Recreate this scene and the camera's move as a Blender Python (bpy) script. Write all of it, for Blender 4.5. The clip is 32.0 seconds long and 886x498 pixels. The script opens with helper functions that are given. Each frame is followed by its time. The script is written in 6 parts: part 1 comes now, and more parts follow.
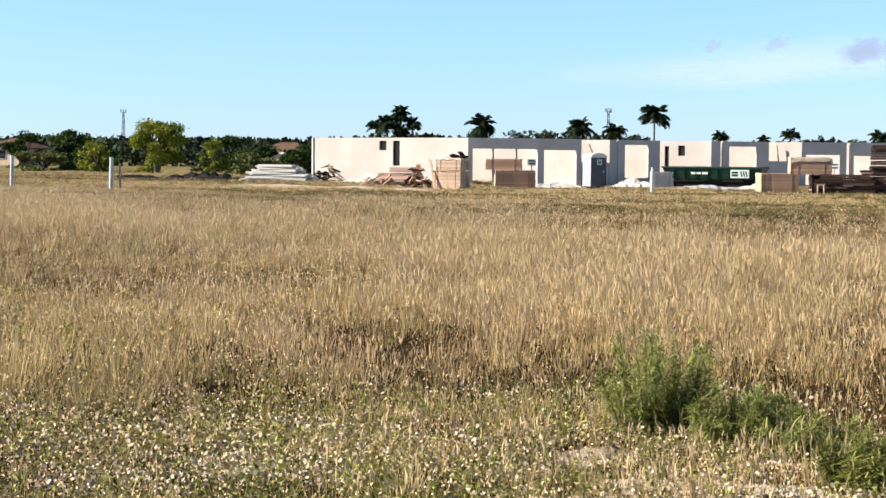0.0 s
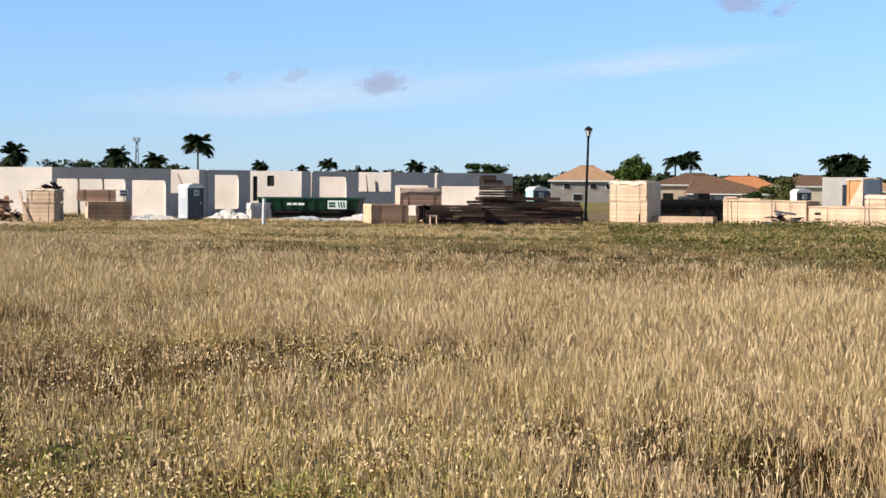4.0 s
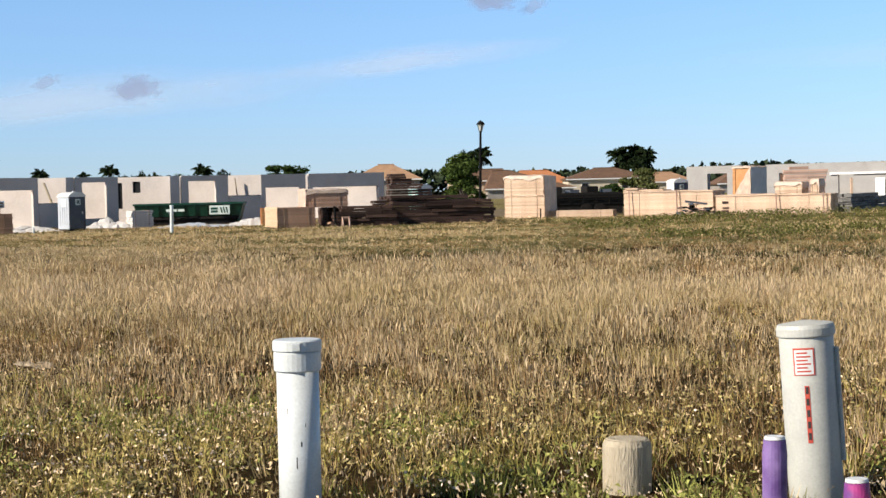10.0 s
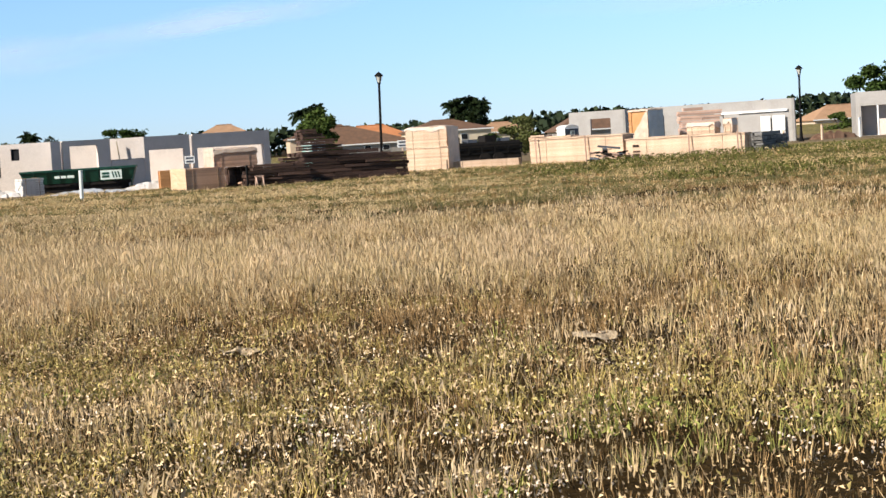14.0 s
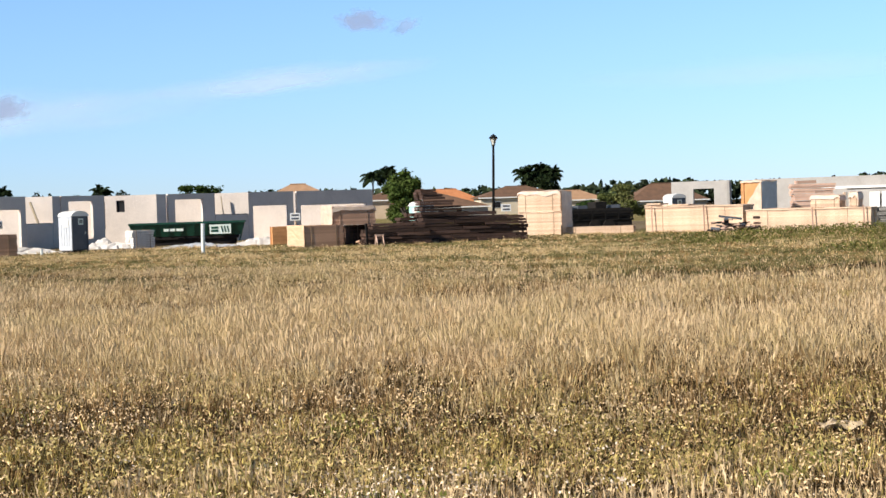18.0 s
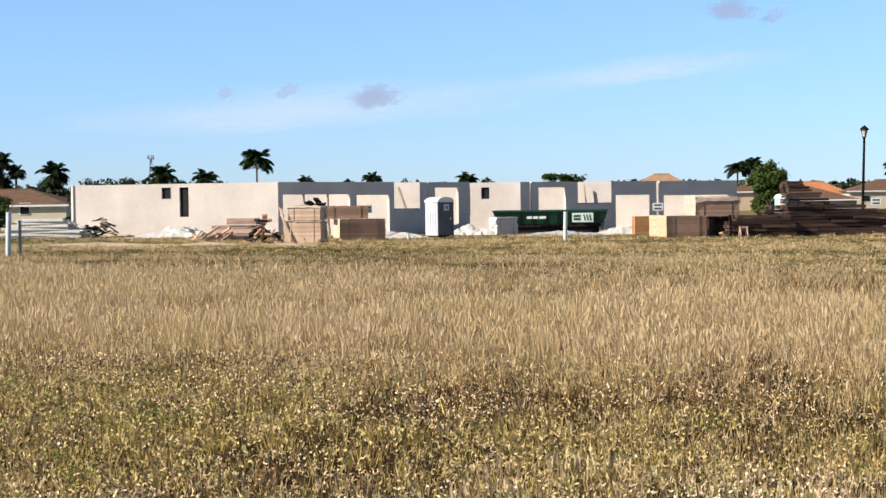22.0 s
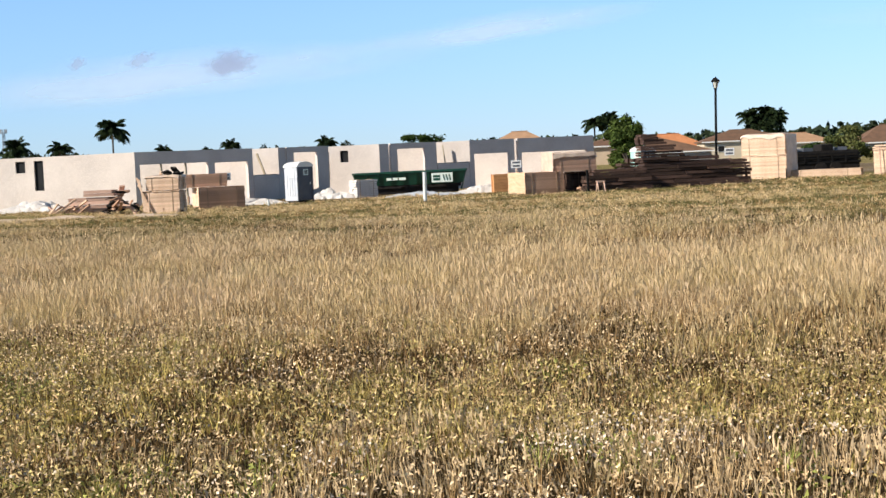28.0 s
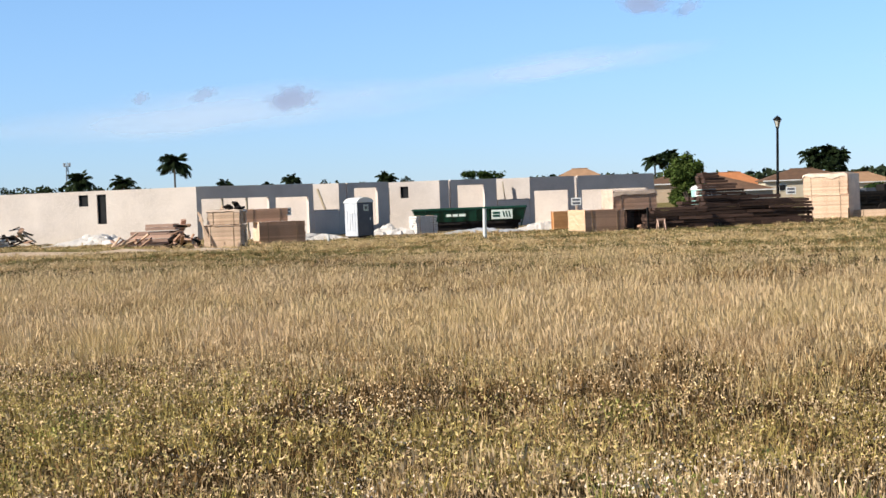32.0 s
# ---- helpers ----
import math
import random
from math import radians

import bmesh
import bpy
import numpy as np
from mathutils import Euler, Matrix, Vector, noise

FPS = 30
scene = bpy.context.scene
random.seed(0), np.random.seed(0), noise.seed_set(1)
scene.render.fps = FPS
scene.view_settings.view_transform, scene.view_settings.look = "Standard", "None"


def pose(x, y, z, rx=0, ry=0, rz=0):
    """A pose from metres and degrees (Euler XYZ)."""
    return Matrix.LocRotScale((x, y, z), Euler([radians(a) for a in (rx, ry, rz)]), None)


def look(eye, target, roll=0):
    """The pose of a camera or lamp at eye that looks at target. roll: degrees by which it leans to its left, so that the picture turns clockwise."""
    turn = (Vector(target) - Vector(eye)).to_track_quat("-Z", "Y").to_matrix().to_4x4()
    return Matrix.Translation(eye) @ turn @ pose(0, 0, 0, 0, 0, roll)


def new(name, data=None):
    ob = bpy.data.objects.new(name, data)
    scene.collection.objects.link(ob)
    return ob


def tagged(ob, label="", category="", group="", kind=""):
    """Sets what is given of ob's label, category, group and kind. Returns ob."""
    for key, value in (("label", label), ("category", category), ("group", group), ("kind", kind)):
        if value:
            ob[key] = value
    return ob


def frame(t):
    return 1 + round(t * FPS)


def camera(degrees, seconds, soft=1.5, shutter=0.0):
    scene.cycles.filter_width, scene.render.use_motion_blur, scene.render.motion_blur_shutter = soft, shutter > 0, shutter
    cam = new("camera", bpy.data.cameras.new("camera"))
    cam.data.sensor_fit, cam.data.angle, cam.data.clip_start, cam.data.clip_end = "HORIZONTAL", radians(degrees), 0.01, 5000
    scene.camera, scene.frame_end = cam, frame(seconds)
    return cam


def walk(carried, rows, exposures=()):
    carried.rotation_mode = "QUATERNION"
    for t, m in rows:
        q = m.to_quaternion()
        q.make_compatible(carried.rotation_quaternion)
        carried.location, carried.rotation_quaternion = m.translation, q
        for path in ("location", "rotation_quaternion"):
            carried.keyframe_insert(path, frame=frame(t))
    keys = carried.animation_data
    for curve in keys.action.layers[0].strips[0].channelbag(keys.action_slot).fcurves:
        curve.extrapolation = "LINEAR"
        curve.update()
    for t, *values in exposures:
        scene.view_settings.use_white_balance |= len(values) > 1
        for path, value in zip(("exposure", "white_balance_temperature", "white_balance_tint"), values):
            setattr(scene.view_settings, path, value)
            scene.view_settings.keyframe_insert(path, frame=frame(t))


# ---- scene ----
cam = camera(28.0, 32.0)
PATH = [
    (0, (20.275, -8.684, 1.783), (19.5798, -6.8114, 1.6818), 0.47),
    (0.5, (19.521, -8.367, 1.781), (18.8843, -6.4718, 1.7244), 0.19),
    (1, (18.823, -8.020, 1.781), (18.2879, -6.0928, 1.7727), 0.12),
    (1.5, (18.159, -7.614, 1.783), (17.7147, -5.6642, 1.8009), 0.08),
    (2, (17.457, -7.181, 1.790), (17.1041, -5.2129, 1.8116), 0.11),
    (2.5, (16.728, -6.743, 1.799), (16.4489, -4.7626, 1.8077), 0.17),
    (4.5, (13.785, -5.022, 1.814), (13.6349, -3.0289, 1.7379), 0.56),
    (5, (13.025, -4.728, 1.806), (12.9082, -2.7329, 1.7286), 0.66),
    (5.5, (12.358, -4.501, 1.800), (12.2847, -2.5034, 1.7281), 0.41),
    (6, (11.664, -4.265, 1.807), (11.6297, -2.2660, 1.7443), 0.46),
    (6.5, (10.976, -3.932, 1.798), (10.9773, -1.9325, 1.7432), 0.55),
    (7, (10.236, -3.590, 1.775), (10.2629, -1.5905, 1.7280), 0.51),
    (7.5, (9.528, -3.227, 1.791), (9.5841, -1.2282, 1.7510), 0.31),
    (8, (8.750, -2.925, 1.793), (8.8367, -0.9267, 1.7560), -0.24),
    (8.5, (8.104, -2.660, 1.797), (8.2161, -0.6638, 1.7592), -0.82),
    (9, (7.374, -2.368, 1.794), (7.5014, -0.3723, 1.7452), -1.23),
    (9.5, (6.713, -2.093, 1.789), (6.8336, -0.0979, 1.7288), -1.37),
    (10, (6.004, -1.782, 1.793), (6.1025, 0.2144, 1.7274), -1.41),
    (10.5, (5.281, -1.416, 1.795), (5.3403, 0.5816, 1.7302), -1.77),
    (11, (4.692, -1.021, 1.817), (4.7216, 0.9779, 1.7587), -2.11),
    (11.5, (4.070, -0.635, 1.825), (4.0780, 1.3639, 1.7625), -2.51),
    (12, (3.388, -0.256, 1.820), (3.4078, 1.7430, 1.7563), -2.69),
    (12.5, (2.718, 0.129, 1.813), (2.7888, 2.1260, 1.7404), -2.57),
    (13, (2.108, 0.510, 1.814), (2.2651, 2.5020, 1.7334), -2.67),
    (13.5, (1.517, 0.859, 1.815), (1.7502, 2.8433, 1.7148), -2.78),
    (14, (0.911, 1.187, 1.817), (1.2124, 3.1605, 1.6934), -3.64),
    (14.5, (0.297, 1.507, 1.818), (0.6280, 3.4745, 1.6808), -4.16),
    (15, (-0.272, 1.808, 1.821), (0.0692, 3.7747, 1.6966), -3.86),
    (15.5, (-0.783, 2.086, 1.824), (-0.4407, 4.0545, 1.7408), -2.99),
    (17.5, (-2.146, 3.057, 1.813), (-1.8420, 5.0339, 1.7836), -2.05),
    (18, (-2.212, 3.228, 1.809), (-1.9658, 5.2119, 1.7622), -1.80),
    (18.5, (-2.201, 3.324, 1.805), (-2.0315, 5.3162, 1.7435), -1.52),
    (19, (-2.197, 3.357, 1.801), (-2.1010, 5.3530, 1.7234), -1.32),
    (19.5, (-2.197, 3.351, 1.797), (-2.1484, 5.3475, 1.6984), -1.14),
    (20, (-2.196, 3.320, 1.794), (-2.1763, 5.3169, 1.6816), -0.96),
    (20.5, (-2.177, 3.299, 1.796), (-2.1802, 5.2960, 1.6843), -0.84),
    (21, (-2.187, 3.316, 1.798), (-2.2340, 5.3133, 1.7024), -0.81),
    (21.5, (-2.196, 3.361, 1.797), (-2.3061, 5.3563, 1.7264), -0.70),
    (22, (-2.221, 3.395, 1.797), (-2.3796, 5.3885, 1.7474), -0.74),
    (22.5, (-2.211, 3.384, 1.798), (-2.3662, 5.3772, 1.7619), -0.67),
    (23, (-2.200, 3.354, 1.801), (-2.2869, 5.3519, 1.7723), -0.86),
    (23.5, (-2.206, 3.341, 1.813), (-2.1642, 5.3402, 1.7913), -0.93),
    (24, (-2.236, 3.336, 1.823), (-2.0529, 5.3279, 1.8069), -1.11),
    (24.5, (-2.221, 3.332, 1.820), (-1.9354, 5.3110, 1.8024), -1.33),
    (26.5, (-2.172, 3.291, 1.795), (-2.0147, 5.2834, 1.7180), -2.19),
    (27, (-2.176, 3.273, 1.791), (-2.0972, 5.2698, 1.7110), -2.40),
    (27.5, (-2.172, 3.238, 1.794), (-2.1421, 5.2362, 1.7096), -2.52),
    (28, (-2.139, 3.206, 1.800), (-2.1448, 5.2033, 1.7034), -2.71),
    (28.5, (-2.131, 3.186, 1.804), (-2.1515, 5.1826, 1.6930), -2.81),
    (29, (-2.148, 3.175, 1.804), (-2.1697, 5.1713, 1.6928), -2.61),
    (29.5, (-2.141, 3.196, 1.805), (-2.1636, 5.1942, 1.7114), -2.16),
    (30, (-2.148, 3.212, 1.806), (-2.1791, 5.2107, 1.7390), -1.69),
    (30.5, (-2.148, 3.211, 1.806), (-2.2007, 5.2095, 1.7579), -1.38),
    (31, (-2.164, 3.201, 1.805), (-2.2428, 5.1992, 1.7621), -1.32),
    (31.5, (-2.152, 3.205, 1.805), (-2.2478, 5.2018, 1.7579), -1.68),
    (32, (-2.159, 3.218, 1.810), (-2.2294, 5.2164, 1.7570), -2.25),
]
walk(cam, [(t, look(eye, target, roll)) for t, eye, target, roll in PATH], exposures=[(0, 0.86), (0.9, 0.71), (2.2, 0.54), (5, 0.53), (7, 0.5), (8, 0.56), (9, 0.46), (10, 0.42), (11, 0.54), (12, 0.57), (14.5, 0.6), (17.5, 0.6), (22, 0.6), (24, 0.52), (27, 0.58), (30, 0.6), (31, 0.52), (32, 0.54)])

# ---- sky, sun ----
SUN_AZ, SUN_EL = math.atan2(-0.40, -0.917), radians(31)
SUN_WAY = Vector((math.cos(SUN_EL) * math.cos(SUN_AZ), math.cos(SUN_EL) * math.sin(SUN_AZ), math.sin(SUN_EL)))
world = bpy.data.worlds.new("sky")
scene.world = world
world.use_nodes = True
wn = world.node_tree.nodes
sky = wn.new("ShaderNodeTexSky")
sky.sky_type, sky.sun_disc = "NISHITA", False
sky.sun_elevation = SUN_EL
sky.sun_rotation = math.pi / 2 - SUN_AZ
sky.air_density, sky.dust_density, sky.ozone_density, sky.altitude = 1.0, 0.1, 2.6, 700
tint = wn.new("ShaderNodeMixRGB")
tint.blend_type = "MULTIPLY"
tint.inputs["Fac"].default_value = 1.0
tint.inputs["Color2"].default_value = (0.80, 0.97, 1.22, 1)
world.node_tree.links.new(sky.outputs[0], tint.inputs["Color1"])
wn["Background"].inputs["Strength"].default_value = 0.095
where = wn.new("ShaderNodeTexCoord")
split = wn.new("ShaderNodeSeparateXYZ")
world.node_tree.links.new(where.outputs["Generated"], split.inputs[0])
low = wn.new("ShaderNodeMapRange")
low.interpolation_type = "SMOOTHSTEP"
low.inputs["From Min"].default_value, low.inputs["From Max"].default_value = -0.02, 0.16
low.inputs["To Min"].default_value, low.inputs["To Max"].default_value = 1.0, 0.0
world.node_tree.links.new(split.outputs["Z"], low.inputs["Value"])
haze = wn.new("ShaderNodeMixRGB")
haze.blend_type = "MULTIPLY"
haze.inputs["Color2"].default_value = (0.70, 0.775, 1.0, 1)
world.node_tree.links.new(low.outputs[0], haze.inputs["Fac"])
world.node_tree.links.new(tint.outputs[0], haze.inputs["Color1"])
high = wn.new("ShaderNodeMapRange")
high.interpolation_type = "SMOOTHSTEP"
high.inputs["From Min"].default_value, high.inputs["From Max"].default_value = 0.12, 0.42
world.node_tree.links.new(split.outputs["Z"], high.inputs["Value"])
# upper sky, out of view, dimmed and warmed to deepen the shade
fill_dim = wn.new("ShaderNodeMixRGB")
fill_dim.blend_type = "MULTIPLY"
fill_dim.inputs["Color2"].default_value = (0.43, 0.37, 0.29, 1)
world.node_tree.links.new(high.outputs[0], fill_dim.inputs["Fac"])
world.node_tree.links.new(haze.outputs[0], fill_dim.inputs["Color1"])
world.node_tree.links.new(fill_dim.outputs[0], wn["Background"].inputs["Color"])
lamp = bpy.data.lights.new("sun", "SUN")
lamp.energy, lamp.angle, lamp.color = 5.15, radians(0.55), (1.0, 0.91, 0.79)
sun = new("sun", lamp)
sun.matrix_world = look(SUN_WAY * 200, (0, 0, 0))


# ---- materials ----
def material(name, a, b, scale=4.0, rough=0.8, bump=0.2, fine=60.0, metal=0.0, c=None, island=0.0, stretch=(1, 1, 1), translucent=0.0, each=0.0, swing=(0.82, 1.16)):
    """Two colours mixed by a broad noise, a fine grain over it, relief from both."""
    m = bpy.data.materials.new(name)
    m.use_nodes = True
    nt = m.node_tree
    n, link = nt.nodes, nt.links.new
    bsdf = n["Principled BSDF"]
    bsdf.inputs["Roughness"].default_value, bsdf.inputs["Metallic"].default_value = rough, metal
    bsdf.inputs["Specular IOR Level"].default_value = 0.06 if translucent or rough > 0.9 else 0.2 if rough > 0.7 else 0.45
    tex = n.new("ShaderNodeTexCoord")
    mapping = n.new("ShaderNodeMapping")
    mapping.inputs["Scale"].default_value = stretch
    link(tex.outputs["Object"], mapping.inputs["Vector"])
    broad, grain = n.new("ShaderNodeTexNoise"), n.new("ShaderNodeTexNoise")
    broad.inputs["Scale"].default_value, broad.inputs["Detail"].default_value = scale, 5.0
    grain.inputs["Scale"].default_value, grain.inputs["Detail"].default_value = fine, 3.0
    for t in (broad, grain):
        link(mapping.outputs[0], t.inputs["Vector"])
    ramp = n.new("ShaderNodeValToRGB")
    ramp.color_ramp.elements[0].position, ramp.color_ramp.elements[1].position = 0.36, 0.64
    ramp.color_ramp.elements[0].color, ramp.color_ramp.elements[1].color = (*a, 1), (*b, 1)
    link(broad.outputs["Fac"], ramp.inputs["Fac"])
    colour = ramp.outputs["Color"]
    if c is not None:
        mix = n.new("ShaderNodeMixRGB")
        mix.inputs["Color2"].default_value = (*c, 1)
        second = n.new("ShaderNodeValToRGB")
        second.color_ramp.elements[0].position, second.color_ramp.elements[1].position = 0.52, 0.66
        link(grain.outputs["Fac"], second.inputs["Fac"])
        link(second.outputs["Color"], mix.inputs["Fac"])
        link(colour, mix.inputs["Color1"])
        colour = mix.outputs["Color"]
    hsv = n.new("ShaderNodeHueSaturation")
    link(colour, hsv.inputs["Color"])
    span = n.new("ShaderNodeMapRange")
    span.inputs["From Min"].default_value, span.inputs["From Max"].default_value = (0.0, 1.0) if swing[0] > 0.8 else (0.3, 0.7)
    span.inputs["To Min"].default_value, span.inputs["To Max"].default_value = swing
    link(grain.outputs["Fac"], span.inputs["Value"])
    value = span.outputs[0]
    if island:
        geo = n.new("ShaderNodeNewGeometry")
        spread = n.new("ShaderNodeMapRange")
        spread.inputs["To Min"].default_value, spread.inputs["To Max"].default_value = 1 - island, 1 + island
        link(geo.outputs["Random Per Island"], spread.inputs["Value"])
        times = n.new("ShaderNodeMath")
        times.operation = "MULTIPLY"
        link(value, times.inputs[0])
        link(spread.outputs[0], times.inputs[1])
        value = times.outputs[0]
    if each:
        info = n.new("ShaderNodeObjectInfo")
        apart = n.new("ShaderNodeMapRange")
        apart.inputs["To Min"].default_value, apart.inputs["To Max"].default_value = 1 - each, 1 + each
        link(info.outputs["Random"], apart.inputs["Value"])
        product = n.new("ShaderNodeMath")
        product.operation = "MULTIPLY"
        link(value, product.inputs[0])
        link(apart.outputs[0], product.inputs[1])
        value = product.outputs[0]
    link(value, hsv.inputs["Value"])
    link(hsv.outputs["Color"], bsdf.inputs["Base Color"])
    if bump:
        bp = n.new("ShaderNodeBump")
        bp.inputs["Strength"].default_value, bp.inputs["Distance"].default_value = bump, 0.02
        link(grain.outputs["Fac"], bp.inputs["Height"])
        link(bp.outputs["Normal"], bsdf.inputs["Normal"])
    if translucent:
        tr, add = n.new("ShaderNodeBsdfTranslucent"), n.new("ShaderNodeMixShader")
        link(hsv.outputs["Color"], tr.inputs["Color"])
        add.inputs["Fac"].default_value = translucent
        link(bsdf.outputs[0], add.inputs[1])
        link(tr.outputs[0], add.inputs[2])
        link(add.outputs[0], n["Material Output"].inputs["Surface"])
    return m


# soil colour darkened to stand in for shadow in the gaps between blades
M_SOIL = material("gap_shade_soil", (0.035, 0.021, 0.006), (0.024, 0.016, 0.005), 0.6, 0.95, 0.8, 26.0, c=(0.06, 0.037, 0.013))
TUFTS = (0.66, 1.34)
M_TAN = material("dry_grass", (0.66, 0.485, 0.285), (0.55, 0.43, 0.205), 0.8, 0.75, 0, 2.6, c=(0.36, 0.265, 0.15), island=0.30, translucent=0.25, swing=TUFTS)
M_HEAD = material("seed_heads", (0.70, 0.53, 0.335), (0.62, 0.475, 0.26), 0.8, 0.75, 0, 2.6, c=(0.42, 0.31, 0.185), island=0.22, translucent=0.25, swing=TUFTS)
M_BROWN = material("dead_grass", (0.21, 0.13, 0.056), (0.33, 0.215, 0.10), 0.3, 0.8, 0, 3.0, island=0.5, translucent=0.15, swing=TUFTS)
M_GREEN = material("green_weed", (0.37, 0.295, 0.09), (0.49, 0.39, 0.14), 0.4, 0.7, 0, 3.0, island=0.45, translucent=0.2, swing=TUFTS)
M_LEAFLET = material("weed_leaf", (0.49, 0.395, 0.175), (0.30, 0.245, 0.085), 0.4, 0.7, 0, 3.6, island=0.6, translucent=0.15, swing=TUFTS)
M_BITS = material("dry_bits", (0.80, 0.61, 0.38), (0.54, 0.38, 0.20), 0.5, 0.8, 0, 3.0, island=0.5, translucent=0.1, swing=TUFTS)
M_LUSH = material("lush_weed", (0.19, 0.215, 0.052), (0.34, 0.335, 0.10), 0.8, 0.6, 0, 3.4, island=0.6, translucent=0.2, swing=TUFTS)
M_FLOWER = material("clover_flower", (0.82, 0.70, 0.55), (0.68, 0.55, 0.43), 2.0, 0.8, 0, 40, island=0.2)
M_BLOCK = material("pale_block", (0.65, 0.585, 0.535), (0.54, 0.485, 0.445), 0.55, 0.9, 0.5, 24, c=(0.68, 0.615, 0.565))
M_WHITE = material("white_plastic", (0.78, 0.78, 0.76), (0.72, 0.72, 0.70), 3, 0.4, 0.05, 30)
M_PVC = material("white_pvc", (0.70, 0.73, 0.72), (0.63, 0.66, 0.65), 6, 0.35, 0.04, 80)
M_PED = material("beige_plastic", (0.55, 0.55, 0.50), (0.49, 0.49, 0.45), 8, 0.5, 0.05, 90)
M_POST = material("weathered_post", (0.50, 0.43, 0.32), (0.40, 0.34, 0.25), 14, 0.95, 0.5, 120, stretch=(1, 1, 0.2))
M_PURPLE = material("purple_paint", (0.10, 0.045, 0.19), (0.28, 0.18, 0.42), 16, 0.5, 0.1, 60)
M_MAGENTA = material("magenta_paint", (0.62, 0.05, 0.24), (0.16, 0.05, 0.22), 24, 0.5, 0.1, 60)
M_RED = material("red_print", (0.55, 0.08, 0.05), (0.48, 0.07, 0.05), 20, 0.6, 0, 60)
M_BLACKP = material("black_print", (0.03, 0.03, 0.03), (0.05, 0.04, 0.04), 20, 0.6, 0, 60)
# near black for grime, tyres and scrap, and for shade under the vehicles
M_DARK = material("dark_grime_shade", (0.009, 0.008, 0.008), (0.018, 0.015, 0.013), 6, 0.75, 0.2, 40)
M_GREY = material("toilet_grey", (0.07, 0.08, 0.10), (0.09, 0.10, 0.12), 3, 0.5, 0.05, 50)
M_TSIDE = material("toilet_light", (0.50, 0.53, 0.58), (0.45, 0.48, 0.53), 3, 0.5, 0.05, 50)
M_DUMP = material("green_steel", (0.003, 0.044, 0.026), (0.004, 0.06, 0.036), 2.2, 0.5, 0.15, 30)
M_SIGNW = material("sign_white", (0.72, 0.80, 0.74), (0.66, 0.74, 0.68), 5, 0.5, 0, 50)
M_PINE = material("fresh_lumber", (0.62, 0.45, 0.325), (0.50, 0.345, 0.24), 1.6, 0.75, 0.3, 40, c=(0.66, 0.52, 0.40), stretch=(1, 1, 3), each=0.2)
M_PLY = material("plywood", (0.66, 0.47, 0.32), (0.58, 0.40, 0.26), 1.5, 0.75, 0.3, 40, stretch=(1, 1, 8), each=0.1)
# brown puts the shade on pale lumber's turned faces into its colour
M_SHADED = material("brown_shaded_lumber", (0.52, 0.32, 0.22), (0.42, 0.26, 0.18), 1.4, 0.8, 0.4, 35, c=(0.56, 0.36, 0.26), stretch=(1, 1, 6), each=0.2)
M_PINK = material("pinkish_lumber", (0.56, 0.38, 0.30), (0.45, 0.30, 0.235), 1.5, 0.8, 0.3, 35, each=0.25)
M_WRAP = material("plastic_wrap", (0.64, 0.50, 0.39), (0.51, 0.39, 0.31), 2.5, 0.4, 0.5, 12)
M_SLATE = material("slate_boards", (0.15, 0.145, 0.14), (0.08, 0.078, 0.076), 1.2, 0.8, 0.3, 30, c=(0.3, 0.29, 0.27), stretch=(1, 1, 6), each=0.5)
M_STEEL = material("black_steel", (0.008, 0.008, 0.009), (0.013, 0.013, 0.013), 6, 0.92, 0.1, 50)
M_GLASSL = material("lamp_glass", (0.55, 0.55, 0.50), (0.5, 0.5, 0.46), 6, 0.15, 0, 50)
M_STUCCO = material("stucco", (0.58, 0.46, 0.34), (0.52, 0.41, 0.30), 0.8, 0.9, 0.3, 18)
M_STUCCO2 = material("pale_stucco", (0.60, 0.52, 0.40), (0.54, 0.47, 0.36), 0.8, 0.9, 0.3, 18)
# grey with the shadow on the tan-roofed house's walls put into it
M_STUCCO3 = material("shade_grey_stucco", (0.30, 0.28, 0.26), (0.25, 0.23, 0.21), 0.8, 0.9, 0.3, 18)
M_TILE = material("tan_tile", (0.42, 0.26, 0.16), (0.35, 0.215, 0.13), 0.9, 0.85, 0.5, 6)
M_TILE2 = material("brown_tile", (0.17, 0.10, 0.066), (0.13, 0.08, 0.055), 0.9, 0.85, 0.5, 6)
M_TILE3 = material("orange_tile", (0.52, 0.22, 0.10), (0.44, 0.18, 0.08), 0.9, 0.85, 0.5, 6)
M_PANE = material("dark_pane_backing", (0.008, 0.009, 0.011), (0.014, 0.015, 0.018), 2, 0.72, 0, 20)
M_BARK = material("bark", (0.09, 0.075, 0.06), (0.06, 0.05, 0.04), 6, 0.9, 0.6, 40)
M_LEAF = material("leaf", (0.03, 0.055, 0.014), (0.055, 0.085, 0.022), 0.6, 0.55, 0, 9, island=0.5, translucent=0.15)
M_LIME = material("lime_leaf", (0.30, 0.31, 0.045), (0.15, 0.19, 0.03), 0.6, 0.55, 0, 9, island=0.5, translucent=0.2)
M_FROND = material("palm_frond", (0.014, 0.024, 0.010), (0.022, 0.034, 0.013), 0.7, 0.5, 0, 9, island=0.5, translucent=0.08)
M_BUSH = material("bush_leaf", (0.085, 0.12, 0.03), (0.05, 0.08, 0.02), 0.5, 0.55, 0, 9, island=0.5, translucent=0.18)
M_WOODS = material("far_woods", (0.018, 0.03, 0.014), (0.032, 0.047, 0.02), 0.08, 0.8, 0, 2.0, island=0.5)
